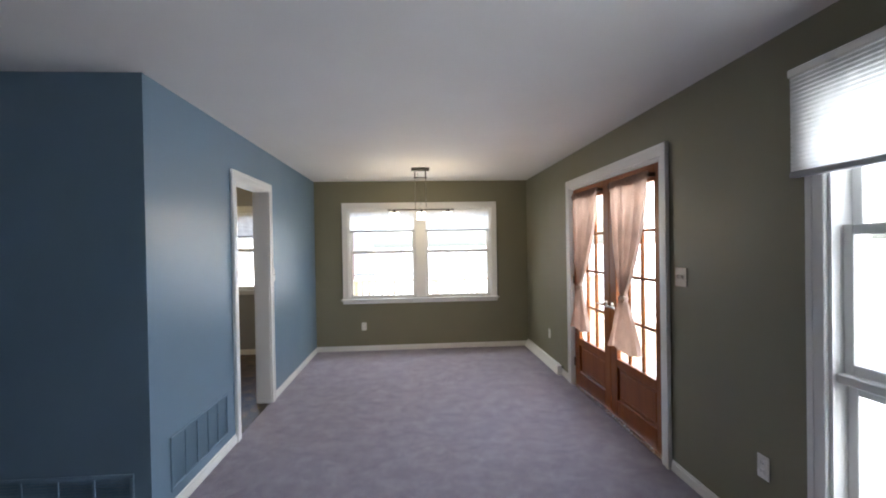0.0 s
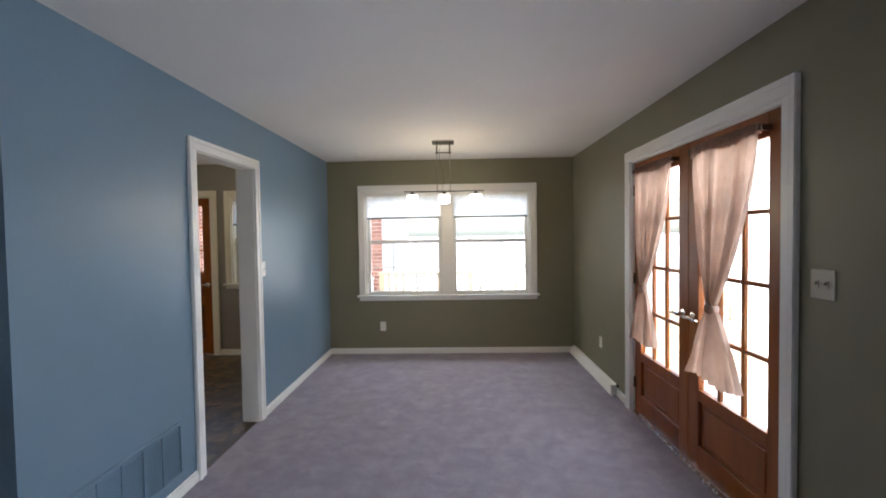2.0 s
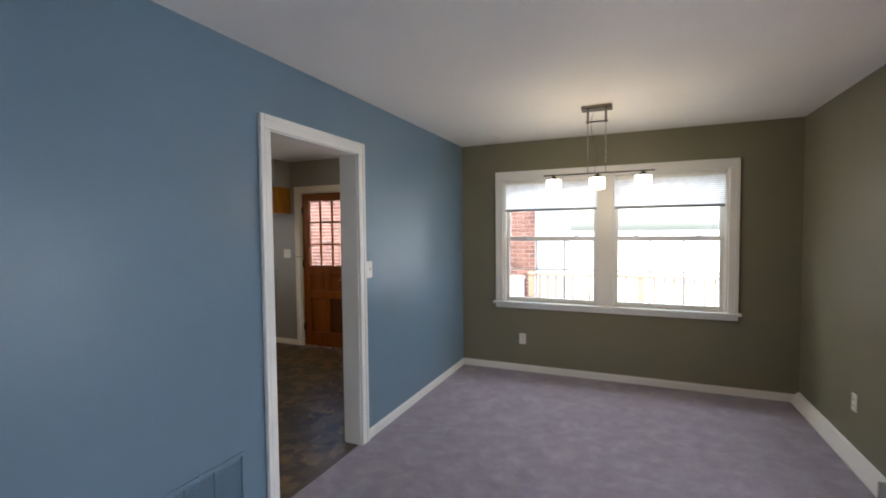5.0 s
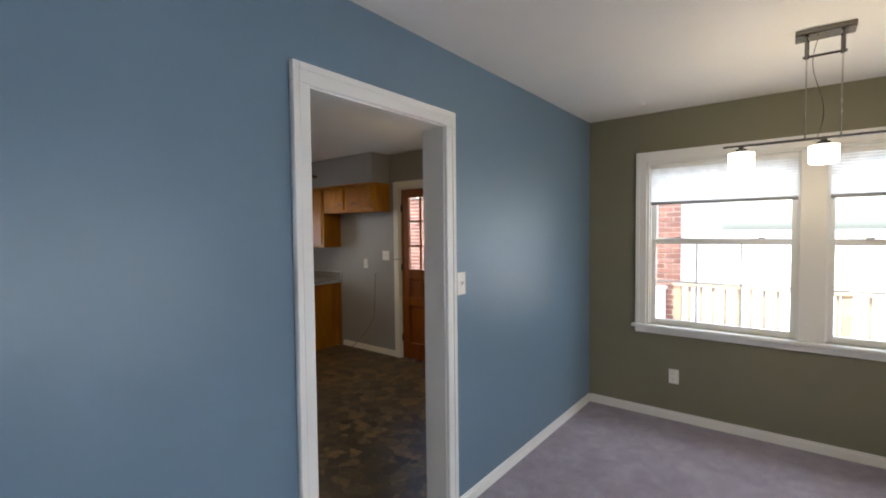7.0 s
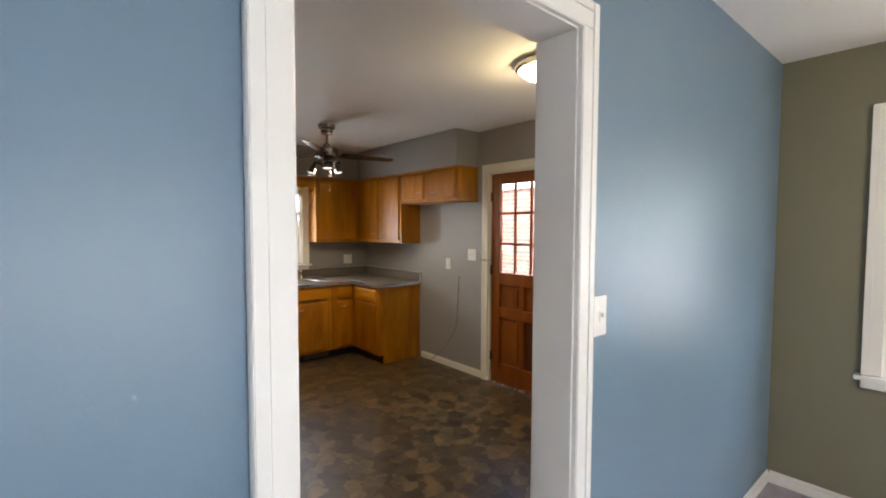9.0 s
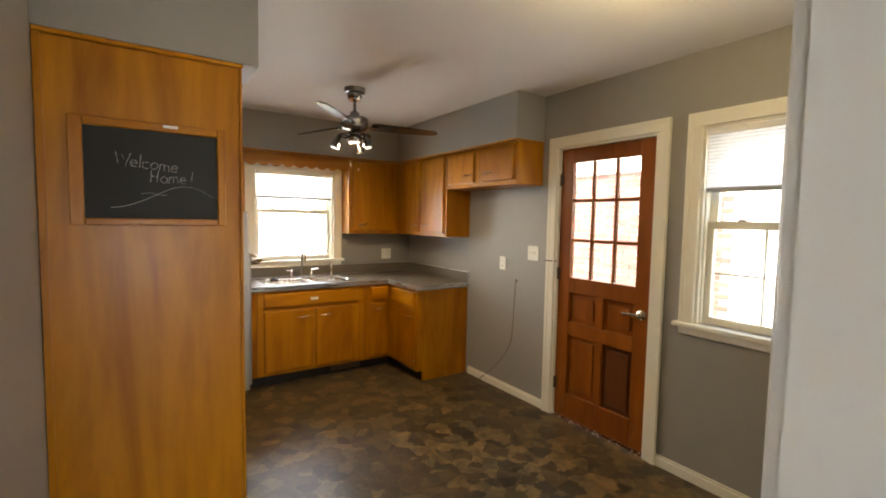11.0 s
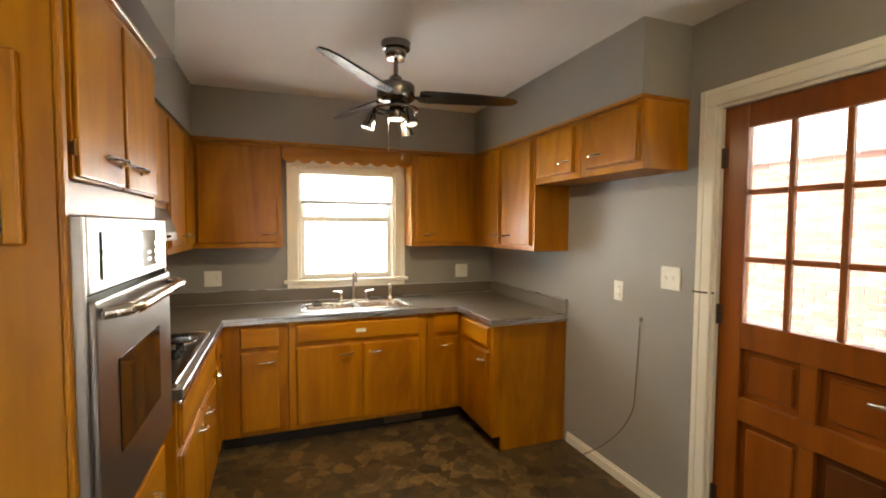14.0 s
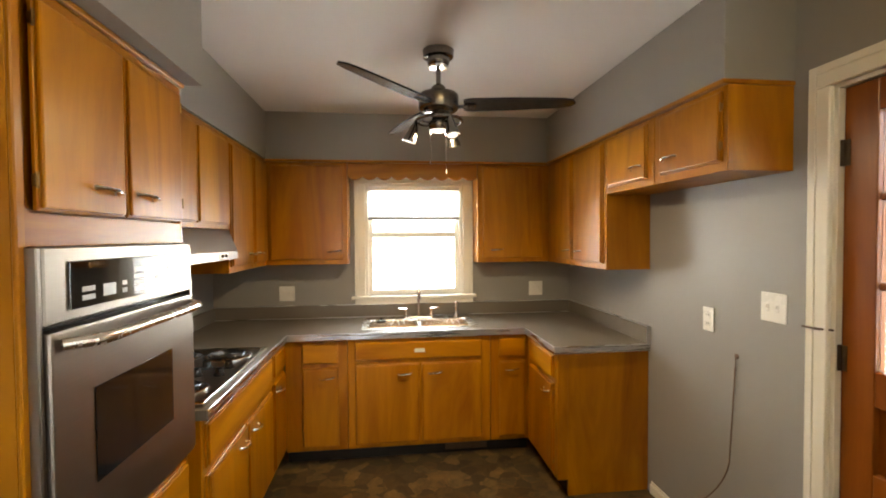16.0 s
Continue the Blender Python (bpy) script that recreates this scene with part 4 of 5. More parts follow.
for z0, z1 in ((0.435, 0.715), (0.115, 0.415)):
    dr = front("drawer_front", KS, tall, -4.040, -3.375, z0, z1, TD, MAPLE_X)
    for u in (-3.60, -3.82):
        arch_pull(KS, dr, u, TD + 0.02, (z0 + z1) / 2 + 0.05)

oven = thing("wall_oven", (-3.70, TYF, 0.775), "stainless steel wall oven with black control panel", "oven")
OX0, OX1 = -4.050, -3.338
part("body", one((OX0 + 0.03, YS + 0.05, 0.775), (OX1 - 0.03, TYF - 0.0, 1.503)), BLACK, oven)
part("trim_frame", one((OX1 - 0.014, TYF, 0.770), (OX1, TYF + 0.034, 1.507), 0.003), STEEL, oven)
part("trim_frame", one((OX0, TYF, 0.770), (OX0 + 0.014, TYF + 0.034, 1.507), 0.003), STEEL, oven)
part("trim_frame", one((OX0, TYF, 0.757), (OX1, TYF + 0.034, 0.769), 0.003), STEEL, oven)
panel = part("control_panel", one((OX0 + 0.016, TYF, 1.340), (OX1 - 0.016, TYF + 0.036, 1.507), 0.004), STEEL, oven)
part("display", one((-3.890, TYF + 0.036, 1.364), (-3.425, TYF + 0.040, 1.474), 0.002), DARK, panel, "glossy black display with keys")
for u, z, w, h in ((-3.53, 1.415, 0.045, 0.012), (-3.53, 1.435, 0.045, 0.012), (-3.61, 1.425, 0.05, 0.03), (-3.675, 1.415, 0.02, 0.012), (-3.675, 1.435, 0.02, 0.012),
                   (-3.745, 1.412, 0.05, 0.012), (-3.745, 1.430, 0.05, 0.012), (-3.745, 1.448, 0.05, 0.012), (-3.745, 1.466, 0.05, 0.012), (-3.85, 1.415, 0.035, 0.01), (-3.85, 1.435, 0.035, 0.01),
                   (-3.92, 1.412, 0.02, 0.016), (-3.92, 1.435, 0.02, 0.016), (-3.92, 1.46, 0.02, 0.016)):
    part("key", one((u + 0.045 - w / 2, TYF + 0.040, z - 0.028 - h / 2), (u + 0.045 + w / 2, TYF + 0.0415, z - 0.028 + h / 2)), KEYPAD, panel)
odoor = part("oven_door", one((OX0 + 0.016, TYF, 0.775), (OX1 - 0.016, TYF + 0.046, 1.326), 0.006, 2), STEEL, oven)
part("door_glass", one((-3.868, TYF + 0.046, 0.938), (-3.488, TYF + 0.0485, 1.170), 0.001), DARK, odoor, "dark glass window")
pts = []
for i in range(17):
    s = -1 + 2 * i / 16
    pts.append((-3.701 + s * 0.318, TYF + 0.046 + 0.052 * min(1, (1 - abs(s) ** 7) * 1.15), 1.296))
part("handle", tube(bmesh.new(), pts, 0.0145, 12), SATIN, odoor, "thick tubular handle", True)

# chalkboard on the side of the tall cabinet
board = thing("chalkboard", (TX1, 3.98, 1.47), "framed black chalkboard with white chalk writing", "chalkboard")
PX = Face("W", TX1)
part("board", fbox(PX, 3.783, 4.190, 0.002, 0.010, 1.473, 1.787), BOARD, board)
for a in ((3.743, 3.783, 1.448, 1.818), (4.190, 4.220, 1.448, 1.818), (3.783, 4.190, 1.787, 1.818), (3.783, 4.190, 1.448, 1.473)):
    part("frame", fbox(PX, a[0], a[1], 0.001, 0.020, a[2], a[3], bev=0.004), MAPLE if a[1] - a[0] < 0.1 else MAPLE_Y, board)
part("hanger", fbox(PX, 4.015, 4.062, 0.020, 0.023, 1.802, 1.812, bev=0.001), PLATE, board, "small white tab")


def bow(cx, cy, rx, ry, a0, a1, n=10):
    """Points along an arc of an ellipse, angles in degrees."""
    return [(cx + rx * math.cos(radians(a0 + (a1 - a0) * k / n)), cy + ry * math.sin(radians(a0 + (a1 - a0) * k / n))) for k in range(n + 1)]


LETTER_E = [[(0.02, 0.28), (0.46, 0.34)] + bow(0.24, 0.28, 0.24, 0.27, 12, 325)]
LETTER_M = [[(0.0, 0.0), (0.02, 0.52)], [(0.02, 0.36)] + bow(0.17, 0.36, 0.15, 0.16, 170, 0, 6) + [(0.33, 0.0)], [(0.33, 0.36)] + bow(0.48, 0.36, 0.15, 0.16, 170, 0, 6) + [(0.64, 0.02)]]
LETTERS = {"W": ([[(0.0, 1.0), (0.24, 0.02), (0.46, 0.80), (0.72, 0.0), (0.98, 1.06)]], 1.02), "e": (LETTER_E, 0.60), "l": ([[(0.05, 1.05), (0.04, 0.0)]], 0.20),
           "c": ([bow(0.25, 0.28, 0.25, 0.27, 45, 315)], 0.58), "o": ([bow(0.25, 0.28, 0.25, 0.27, 60, 425, 14)], 0.62), "m": (LETTER_M, 0.80),
           "H": ([[(0.0, 1.0), (0.04, 0.0)], [(0.50, 1.0), (0.46, 0.0)], [(0.02, 0.48), (0.50, 0.54)]], 0.72), " ": ([], 0.22), "!": ([[(0.08, 1.05), (0.03, 0.30)], [(0.02, 0.06), (0.02, 0.02)]], 0.2)}


def chalk_word(text, u, z, size, drop, slant=0.10):
    """Handwritten word in chalk strokes; every letter is a part."""
    pen = 0.0
    for i, ch in enumerate(text):
        strokes, wide = LETTERS[ch]
        if strokes:
            bm = bmesh.new()
            for st in strokes:
                tube(bm, [PX.pt(u + size * (pen + x + slant * y), 0.0105, z + size * y - drop * size * (pen + x) + 0.0015 * math.sin(3 * i + 5 * x)) for x, y in st], 0.0018, 5, 0.35)
            part("chalk_letter", bm, CHALK, board, "thin white chalk handwriting")
        pen += wide


chalk_word("Welcome", 3.868, 1.662, 0.044, 0.10)
chalk_word("Home !", 3.972, 1.604, 0.043, 0.0)
part("chalk_flourish", tube(bmesh.new(), [PX.pt(3.856 + 0.317 * s, 0.0105, 1.510 + 0.060 * math.sin(2.75 * s ** 1.25) + 0.020 * s - 0.012 * math.sin(6 * s)) for s in (k / 24 for k in range(25))], 0.0015, 5, 0.35), CHALK, board, "white chalk underline")
part("chalk_dash", tube(bmesh.new(), [PX.pt(3.945 + 0.078 * s, 0.0106, 1.562 + 0.003 * math.sin(5 * s)) for s in (k / 8 for k in range(9))], 0.0013, 5, 0.35), CHALK, board)

# ---- cooktop and hood ----
cook = thing("electric_cooktop", (-4.53, 4.10, CTOP), "stainless electric cooktop with black coil burners", "cooktop")
CX0, CX1, CY0, CY1 = -4.985, -4.105, 3.790, 4.318
part("tray", one((CX0, CY0, CTOP), (CX1, CY1, CTOP + 0.012), 0.005, 2), STEEL, cook)
for a, b in (((CX0, CY1 - 0.02), (CX1, CY1)), ((CX0, CY0), (CX0 + 0.02, CY1)), ((CX1 - 0.02, CY0), (CX1, CY1)), ((CX0, CY0), (CX1, CY0 + 0.02))):
    part("rim", one((*a, CTOP + 0.012), (*b, CTOP + 0.018), 0.002), CHROME, cook)
for x, y, r in ((-4.81, 4.165, 0.095), (-4.81, 3.935, 0.075), (-4.285, 4.165, 0.075), (-4.285, 3.935, 0.095)):
    p = part("drip_pan", turned((x, y, CTOP + 0.012), [(r + 0.022, 0), (r + 0.022, 0.006), (r + 0.010, 0.008), (r, 0.002), (0.02, 0.001)], 28), CHROME, cook, "shiny drip pan", True)
    turns = 4
    pts = [(x + (0.018 + (r - 0.018) * k / 96) * math.cos(2 * math.pi * turns * k / 96), y + (0.018 + (r - 0.018) * k / 96) * math.sin(2 * math.pi * turns * k / 96), CTOP + 0.026) for k in range(97)]
    part("coil", tube(bmesh.new(), pts, 0.006, 6), BLACK, p, "black spiral coil", True)
for x, y in ((-4.60, 4.24), (-4.48, 4.24), (-4.60, 4.14), (-4.48, 4.14)):
    bm = turned((x, y, CTOP + 0.012), [(0.026, 0), (0.026, 0.006), (0.020, 0.008), (0.018, 0.026), (0.015, 0.03)], 18)
    box(bm, (x - 0.004, y - 0.019, CTOP + 0.040), (x + 0.004, y + 0.019, CTOP + 0.050), 0.002)
    part("knob", bm, BLACK, cook, "black round knob", True)

hood = thing("range_hood", (-4.53, 3.95, 1.41), "stainless steel under-cabinet range hood", "range hood")
bm = bmesh.new()
prof = [(YS + 0.002, 1.41), (4.170, 1.41), (4.170, 1.455), (4.123, 1.573), (YS + 0.002, 1.573)]
ends = [[bm.verts.new((x, y, z)) for y, z in prof] for x in (-4.980, -4.100)]
for k in range(5):
    bm.faces.new((ends[0][k], ends[0][(k + 1) % 5], ends[1][(k + 1) % 5], ends[1][k]))
for e in ends:
    bm.faces.new(e)
bmesh.ops.bevel(bm, geom=bm.edges[:], offset=0.003, segments=1, affect="EDGES")
part("canopy", bm, STEEL, hood)
part("switch_plate", one((-4.82, 4.170, 1.420), (-4.70, 4.173, 1.446), 0.001), PLATE, hood, "white switch plate")
for x in (-4.785, -4.735):
    part("switch", one((x - 0.014, 4.173, 1.425), (x + 0.014, 4.178, 1.441), 0.002), BLACK, hood, "small dark rocker")

# ---- ceiling fan ----
FX, FY = -4.565, 5.272
fan = thing("ceiling_fan", (FX, FY, CEIL), "pewter three-blade ceiling fan with spot lights", "ceiling fan")
part("canopy", turned((FX, FY, CEIL - 0.085), [(0.042, 0), (0.052, 0.012), (0.056, 0.03), (0.056, 0.045), (0.075, 0.05), (0.078, 0.084)], 32), GUNMETAL, fan, "", True)
part("canopy_ring", turned((FX, FY, CEIL - 0.094), [(0.018, 0), (0.046, 0.004), (0.050, 0.014), (0.03, 0.018)], 32), CHROME, fan, "", True)
part("downrod", turned((FX, FY, 2.235), [(0.012, 0), (0.012, 0.13)], 16), GUNMETAL, fan, "", True)
part("coupling", turned((FX, FY, 2.238), [(0.034, 0), (0.034, 0.03), (0.026, 0.04), (0.014, 0.046)], 24), GUNMETAL, fan, "", True)
part("motor", turned((FX, FY, 2.135), [(0.055, 0), (0.072, 0.006), (0.096, 0.02), (0.1, 0.03), (0.1, 0.09), (0.092, 0.1), (0.04, 0.106)], 36), GUNMETAL, fan, "dark pewter motor housing", True)
for ang in (80, 200, 320):
    m = Matrix.Translation((FX, FY, 2.178)) @ Matrix.Rotation(radians(ang), 4, "Z")
    bm = bmesh.new()
    outline = [(0.125, -0.048), (0.16, -0.060), (0.40, -0.056), (0.60, -0.043), (0.655, -0.030), (0.675, 0.0), (0.655, 0.030), (0.60, 0.043), (0.40, 0.056), (0.16, 0.060), (0.125, 0.048)]
    tilt = Matrix.Rotation(radians(-13), 4, "X")
    tops = [bm.verts.new(m @ tilt @ Vector((x, y, 0.004))) for x, y in outline]
    bots = [bm.verts.new(m @ tilt @ Vector((x, y, -0.004))) for x, y in outline]
    bm.faces.new(tops)
    bm.faces.new(bots)
    for k in range(len(outline)):
        bm.faces.new((tops[k], tops[(k + 1) % len(outline)], bots[(k + 1) % len(outline)], bots[k]))
    blade = part("blade", bm, BLADE, fan, "black tapered blade")
    arm = bmesh.new()
    box(arm, (0.085, -0.018, -0.012), (0.185, 0.018, -0.005), 0.004)
    for x, y in ((0.150, -0.008), (0.150, 0.010), (0.172, 0.0)):
        lathe(arm, (x, y, -0.016), [(0.005, 0), (0.005, 0.004)], 8)
    arm.transform(m @ tilt)
    part("blade_arm", arm, GUNMETAL, blade)
part("light_fitter", turned((FX, FY, 2.055), [(0.048, 0), (0.052, 0.01), (0.052, 0.04), (0.035, 0.055), (0.03, 0.082)], 28), GUNMETAL, fan, "", True)
part("centre_lens", turned((FX, FY, 2.046), [(0.012, 0), (0.036, 0.004), (0.046, 0.012)], 24), BULB, fan, "lit frosted lens", True)
ring = [(FX + 0.115 * math.cos(a), FY + 0.115 * math.sin(a), 2.102) for a in (2 * math.pi * k / 32 for k in range(33))]
part("light_ring", tube(bmesh.new(), ring, 0.008, 8), GUNMETAL, fan, "", True)
for ang in (20, 140, 260):
    a = radians(ang)
    out = Vector((math.cos(a), math.sin(a), 0))
    c = Vector((FX, FY, 2.085)) + out * 0.118
    part("light_arm", tube(bmesh.new(), [Vector((FX, FY, 2.095)) + out * 0.045, Vector((FX, FY, 2.105)) + out * 0.09, c], 0.006, 8), GUNMETAL, fan, "", True)
    down = (out * 0.35 + Vector((0, 0, -1))).normalized()
    s = part("spot_light", turned(c, [(0.010, -0.012), (0.016, 0.0), (0.024, 0.028), (0.036, 0.085), (0.037, 0.09), (0.033, 0.088)], 20, down), GUNMETAL, fan, "tapered dark pewter spot shade", True)
    part("bulb", turned(c + down * 0.080, [(0.010, 0), (0.031, 0.002), (0.026, 0.008), (0.004, 0.012)], 16, down), BULB, s, "lit bulb", True)
for dx, dy, z in ((0.03, -0.045, 1.90), (-0.02, 0.04, 1.865)):
    ch = part("pull_chain", tube(bmesh.new(), [(FX + dx, FY + dy, 2.06), (FX + dx, FY + dy, z)], 0.0009, 5), GUNMETAL, fan, "fine pull chain")
    part("pull_knob", turned((FX + dx, FY + dy, z - 0.02), [(0.002, 0), (0.005, 0.006), (0.004, 0.016), (0.002, 0.02)], 10), SATIN, ch, "", True)

# ---- lamps ----
dome = thing("dome_light", (-2.30, 5.50, CEIL), "flush dome ceiling light with a nickel rim, lit", "ceiling light")
part("rim", turned((-2.30, 5.50, CEIL - 0.045), [(0.145, 0), (0.160, 0.008), (0.162, 0.03), (0.15, 0.044)], 36), SATIN, dome, "", True)
part("diffuser", turned((-2.30, 5.50, CEIL - 0.105), [(0.02, 0), (0.07, 0.012), (0.115, 0.034), (0.143, 0.06)], 36), FROST, dome, "lit opal glass bowl", True)

PY = 5.45
pend = thing("pendant_light", (0.095, PY, CEIL), "bronze linear pendant with three lit glass shades", "pendant light")
part("ceiling_plate", one((-0.015, PY - 0.055, CEIL - 0.028), (0.205, PY + 0.055, CEIL - 0.0005), 0.006, 2), GUNMETAL, pend)
for x in (0.03, 0.16):
    part("rod", tube(bmesh.new(), [(x, PY, 1.945), (x, PY, 2.42)], 0.0035, 8), SATIN, pend, "", True)
    part("collar", turned((x, PY, 2.325), [(0.009, 0), (0.009, 0.085)], 10), GUNMETAL, pend, "", True)
part("cross_bar", tube(bmesh.new(), [(0.015, PY, 2.335), (0.175, PY, 2.335)], 0.006, 8), GUNMETAL, pend, "", True)
part("wire", tube(bmesh.new(), [(0.075 + 0.022 * math.sin(6 * s), PY + 0.01, 1.95 + 0.46 * s) for s in (k / 16 for k in range(17))], 0.0018, 6), GUNMETAL, pend, "thin curling wire", True)
part("arm_bar", one((-0.305, PY - 0.009, 1.940), (0.500, PY + 0.009, 1.952), 0.004, 2), GUNMETAL, pend)
for x in (-0.225, 0.100, 0.420):
    part("socket", turned((x, PY, 1.915), [(0.026, 0), (0.026, 0.012), (0.012, 0.018), (0.010, 0.028)], 18), GUNMETAL, pend, "", True)
    part("shade", turned((x, PY, 1.825), [(0.040, 0), (0.056, 0.004), (0.058, 0.02), (0.058, 0.084), (0.030, 0.090)], 28), FROST, pend, "lit frosted glass shade", True)
lamp("pendant_glow", "POINT", pose(0.10, PY, 1.78), 2.4, (1.0, 0.80, 0.52), r=0.12)
lamp("dome_glow", "POINT", pose(-2.30, 5.50, 2.30), 0.85, (1.0, 0.77, 0.40), r=0.12)
lamp("fan_glow", "AREA", look((FX, FY, 2.040), (FX + 0.001, FY, 0)), 0.9, (1.0, 0.84, 0.62), w=0.08, h=0.08)

# ---- plates, grilles, cord ----


def plate(f, u, z, kind, label, w=0.072, h=0.115, mat=PLATE, d=0.0):
    """Outlet or switch plate. kind: outlet, toggle, double, blank."""
    t = thing("outlet_plate" if kind == "outlet" else "switch_plate", f.pt(u, d, z), label, "outlet" if kind == "outlet" else "switch", "wall plates")
    part("cover", fbox(f, u - w / 2, u + w / 2, d, d + 0.007, z - h / 2, z + h / 2, bev=0.003, seg=2), mat, t)
    if kind == "outlet":
        for s in (-1, 1):
            part("socket", fbox(f, u - 0.017, u + 0.017, d + 0.007, d + 0.010, z + s * 0.021 - 0.015, z + s * 0.021 + 0.015, bev=0.004), mat, t)
            bm = bmesh.new()
            for k in (-1, 1):
                f.box(bm, u + k * 0.007 - 0.0012, u + k * 0.007 + 0.0012, d + 0.010, d + 0.0104, z + s * 0.021 - 0.004, z + s * 0.021 + 0.006)
            part("slots", bm, BLACK, t)
    else:
        for k in ((-1, 1) if kind == "double" else (0,)):
            part("rocker", fbox(f, u + k * 0.023 - 0.008, u + k * 0.023 + 0.008, d + 0.007, d + 0.011, z - 0.017, z + 0.017, bev=0.002), mat, t)
            part("toggle", fbox(f, u + k * 0.023 - 0.004, u + k * 0.023 + 0.004, d + 0.011, d + 0.020, z - 0.002, z + 0.011, bev=0.002), mat, t)
    return t


plate(DN, -0.735, 0.352, "outlet", "white outlet plate low on the olive wall")
plate(DE, 5.50, 0.385, "outlet", "white outlet plate low on the olive wall")
plate(DE, 2.085, 0.405, "outlet", "white outlet plate beside the tall window")
plate(DE, 2.735, 1.285, "double", "double metal switch plate beside the french doors", 0.118, 0.118, PEWTER)
plate(DB, 4.615, 1.242, "toggle", "white switch plate beside the doorway", 0.074, 0.122)
plate(DN, -3.945, 1.232, "double", "white double switch plate beside the back door", 0.118, 0.118)
plate(DN, -4.310, 1.120, "outlet", "white outlet plate on the grey kitchen wall")
plate(KW, 4.215, 1.085, "double", "white double plate above the worktop", 0.118, 0.118)
plate(KW, 6.245, 1.090, "double", "white double plate above the worktop", 0.118, 0.118)


def grille(f, u0, u1, z0, z1, panels, label):
    """Painted return-air grille: frame, dividing bars, louvres in each panel."""
    t = thing("air_grille", f.pt((u0 + u1) / 2, 0, z0), label, "vent", "return air grilles")
    w = 0.022
    for a in ((u0, u1, z0, z0 + w), (u0, u1, z1 - w, z1), (u0, u0 + w, z0 + w, z1 - w), (u1 - w, u1, z0 + w, z1 - w)):
        part("frame", fbox(f, a[0], a[1], 0.0, 0.012, a[2], a[3], bev=0.003), BLUE, t)
    part("backing", fbox(f, u0 + w, u1 - w, 0.0005, 0.002, z0 + w, z1 - w), BLUE, t)
    step = (u1 - u0 - 2 * w) / panels
    for i in range(1, panels):
        u = u0 + w + step * i
        part("bar", fbox(f, u - 0.008, u + 0.008, 0.002, 0.010, z0 + w, z1 - w, bev=0.002), BLUE, t)
    for i in range(panels):
        a, b = u0 + w + step * i + (0.008 if i else 0), u0 + w + step * (i + 1) - (0.008 if i + 1 < panels else 0)
        bm = bmesh.new()
        n = int((z1 - z0 - 2 * w) / 0.016)
        for k in range(n):
            z = z0 + w + 0.004 + k * 0.016
            vs = [bm.verts.new(f.pt(u, d, zz)) for u in (a, b) for d, zz in ((0.002, z), (0.009, z + 0.007), (0.009, z + 0.0085), (0.002, z + 0.0015))]
            for q in ((0, 1, 5, 4), (1, 2, 6, 5), (2, 3, 7, 6), (3, 0, 4, 7)):
                bm.faces.new([vs[j] for j in q])
        part("louvres", bm, BLUE, t)


grille(DB, 2.665, 3.452, 0.125, 0.440, 5, "return air grille painted blue like the wall")
grille(LS, -2.45, -1.50, 0.125, 0.335, 5, "low return air grille painted blue like the wall")

reg = thing("baseboard_register", (XE, 5.75, 0), "white metal baseboard register along the olive wall", "register")
bm = bmesh.new()
prof = [(0.0, 0.0), (0.062, 0.0), (0.062, 0.018), (0.022, 0.095), (0.0, 0.102)]
ends = [[bm.verts.new(DE.pt(u, d, z)) for d, z in prof] for u in (5.03, 6.53)]
for k in range(5):
    bm.faces.new((ends[0][k], ends[0][(k + 1) % 5], ends[1][(k + 1) % 5], ends[1][k]))
for e in ends:
    bm.faces.new(e)
bmesh.ops.bevel(bm, geom=bm.edges[:], offset=0.003, segments=1, affect="EDGES")
part("cover", bm, WHITE, reg)
part("end_cap", fbox(DE, 5.018, 5.032, 0, 0.066, 0.0, 0.106, bev=0.004), WHITE, reg)
part("damper_knob", fbox(DE, 4.995, 5.016, 0.002, 0.020, 0.085, 0.110, bev=0.003), BLACK, reg, "small dark knob")

reg2 = thing("toe_kick_register", (-5.43, 5.55, 0.02), "dark floor register in the toe kick", "register")
part("frame", one((XBF - 0.064, 5.40, 0.020), (XBF - 0.058, 5.70, 0.085), 0.002), BRONZE, reg2)
for k in range(5):
    part("slat", one((XBF - 0.058, 5.41, 0.028 + 0.011 * k), (XBF - 0.054, 5.69, 0.033 + 0.011 * k)), BRONZE, reg2)

cord = thing("electric_cable", (-4.15, YN - 0.01, 0), "thin brown cord hanging from the kitchen wall", "cord")
pts = [DN.pt(-4.135, 0.0, 0.985), DN.pt(-4.135, 0.008, 0.975)]
for k in range(1, 25):
    s = k / 24
    pts.append(DN.pt(-4.135 - 0.03 * s - 0.44 * max(0, s - 0.45) ** 1.6 * 2.4, 0.008 + 0.03 * s + 0.04 * max(0, s - 0.8), 0.975 - 0.968 * s ** 0.92))
part("cable", tube(bmesh.new(), pts, 0.0032, 6), RUBBER, cord, "", True)
part("wall_hole", turned(DN.pt(-4.135, 0, 0.985), [(0.012, 0), (0.012, 0.004), (0.006, 0.006)], 12, (0, -1, 0)), RUBBER, cord, "", True)

det = bmesh.new()
lathe(det, (-0.9, 6.2, CEIL - 0.02), [(0.012, 0), (0.02, 0.006), (0.022, 0.019)], 16)
solid("ceiling_hook_plate", det, PLASTER, "small white cap on the dining room ceiling", "ceiling cap", smooth=True, base=(-0.9, 6.2, CEIL))

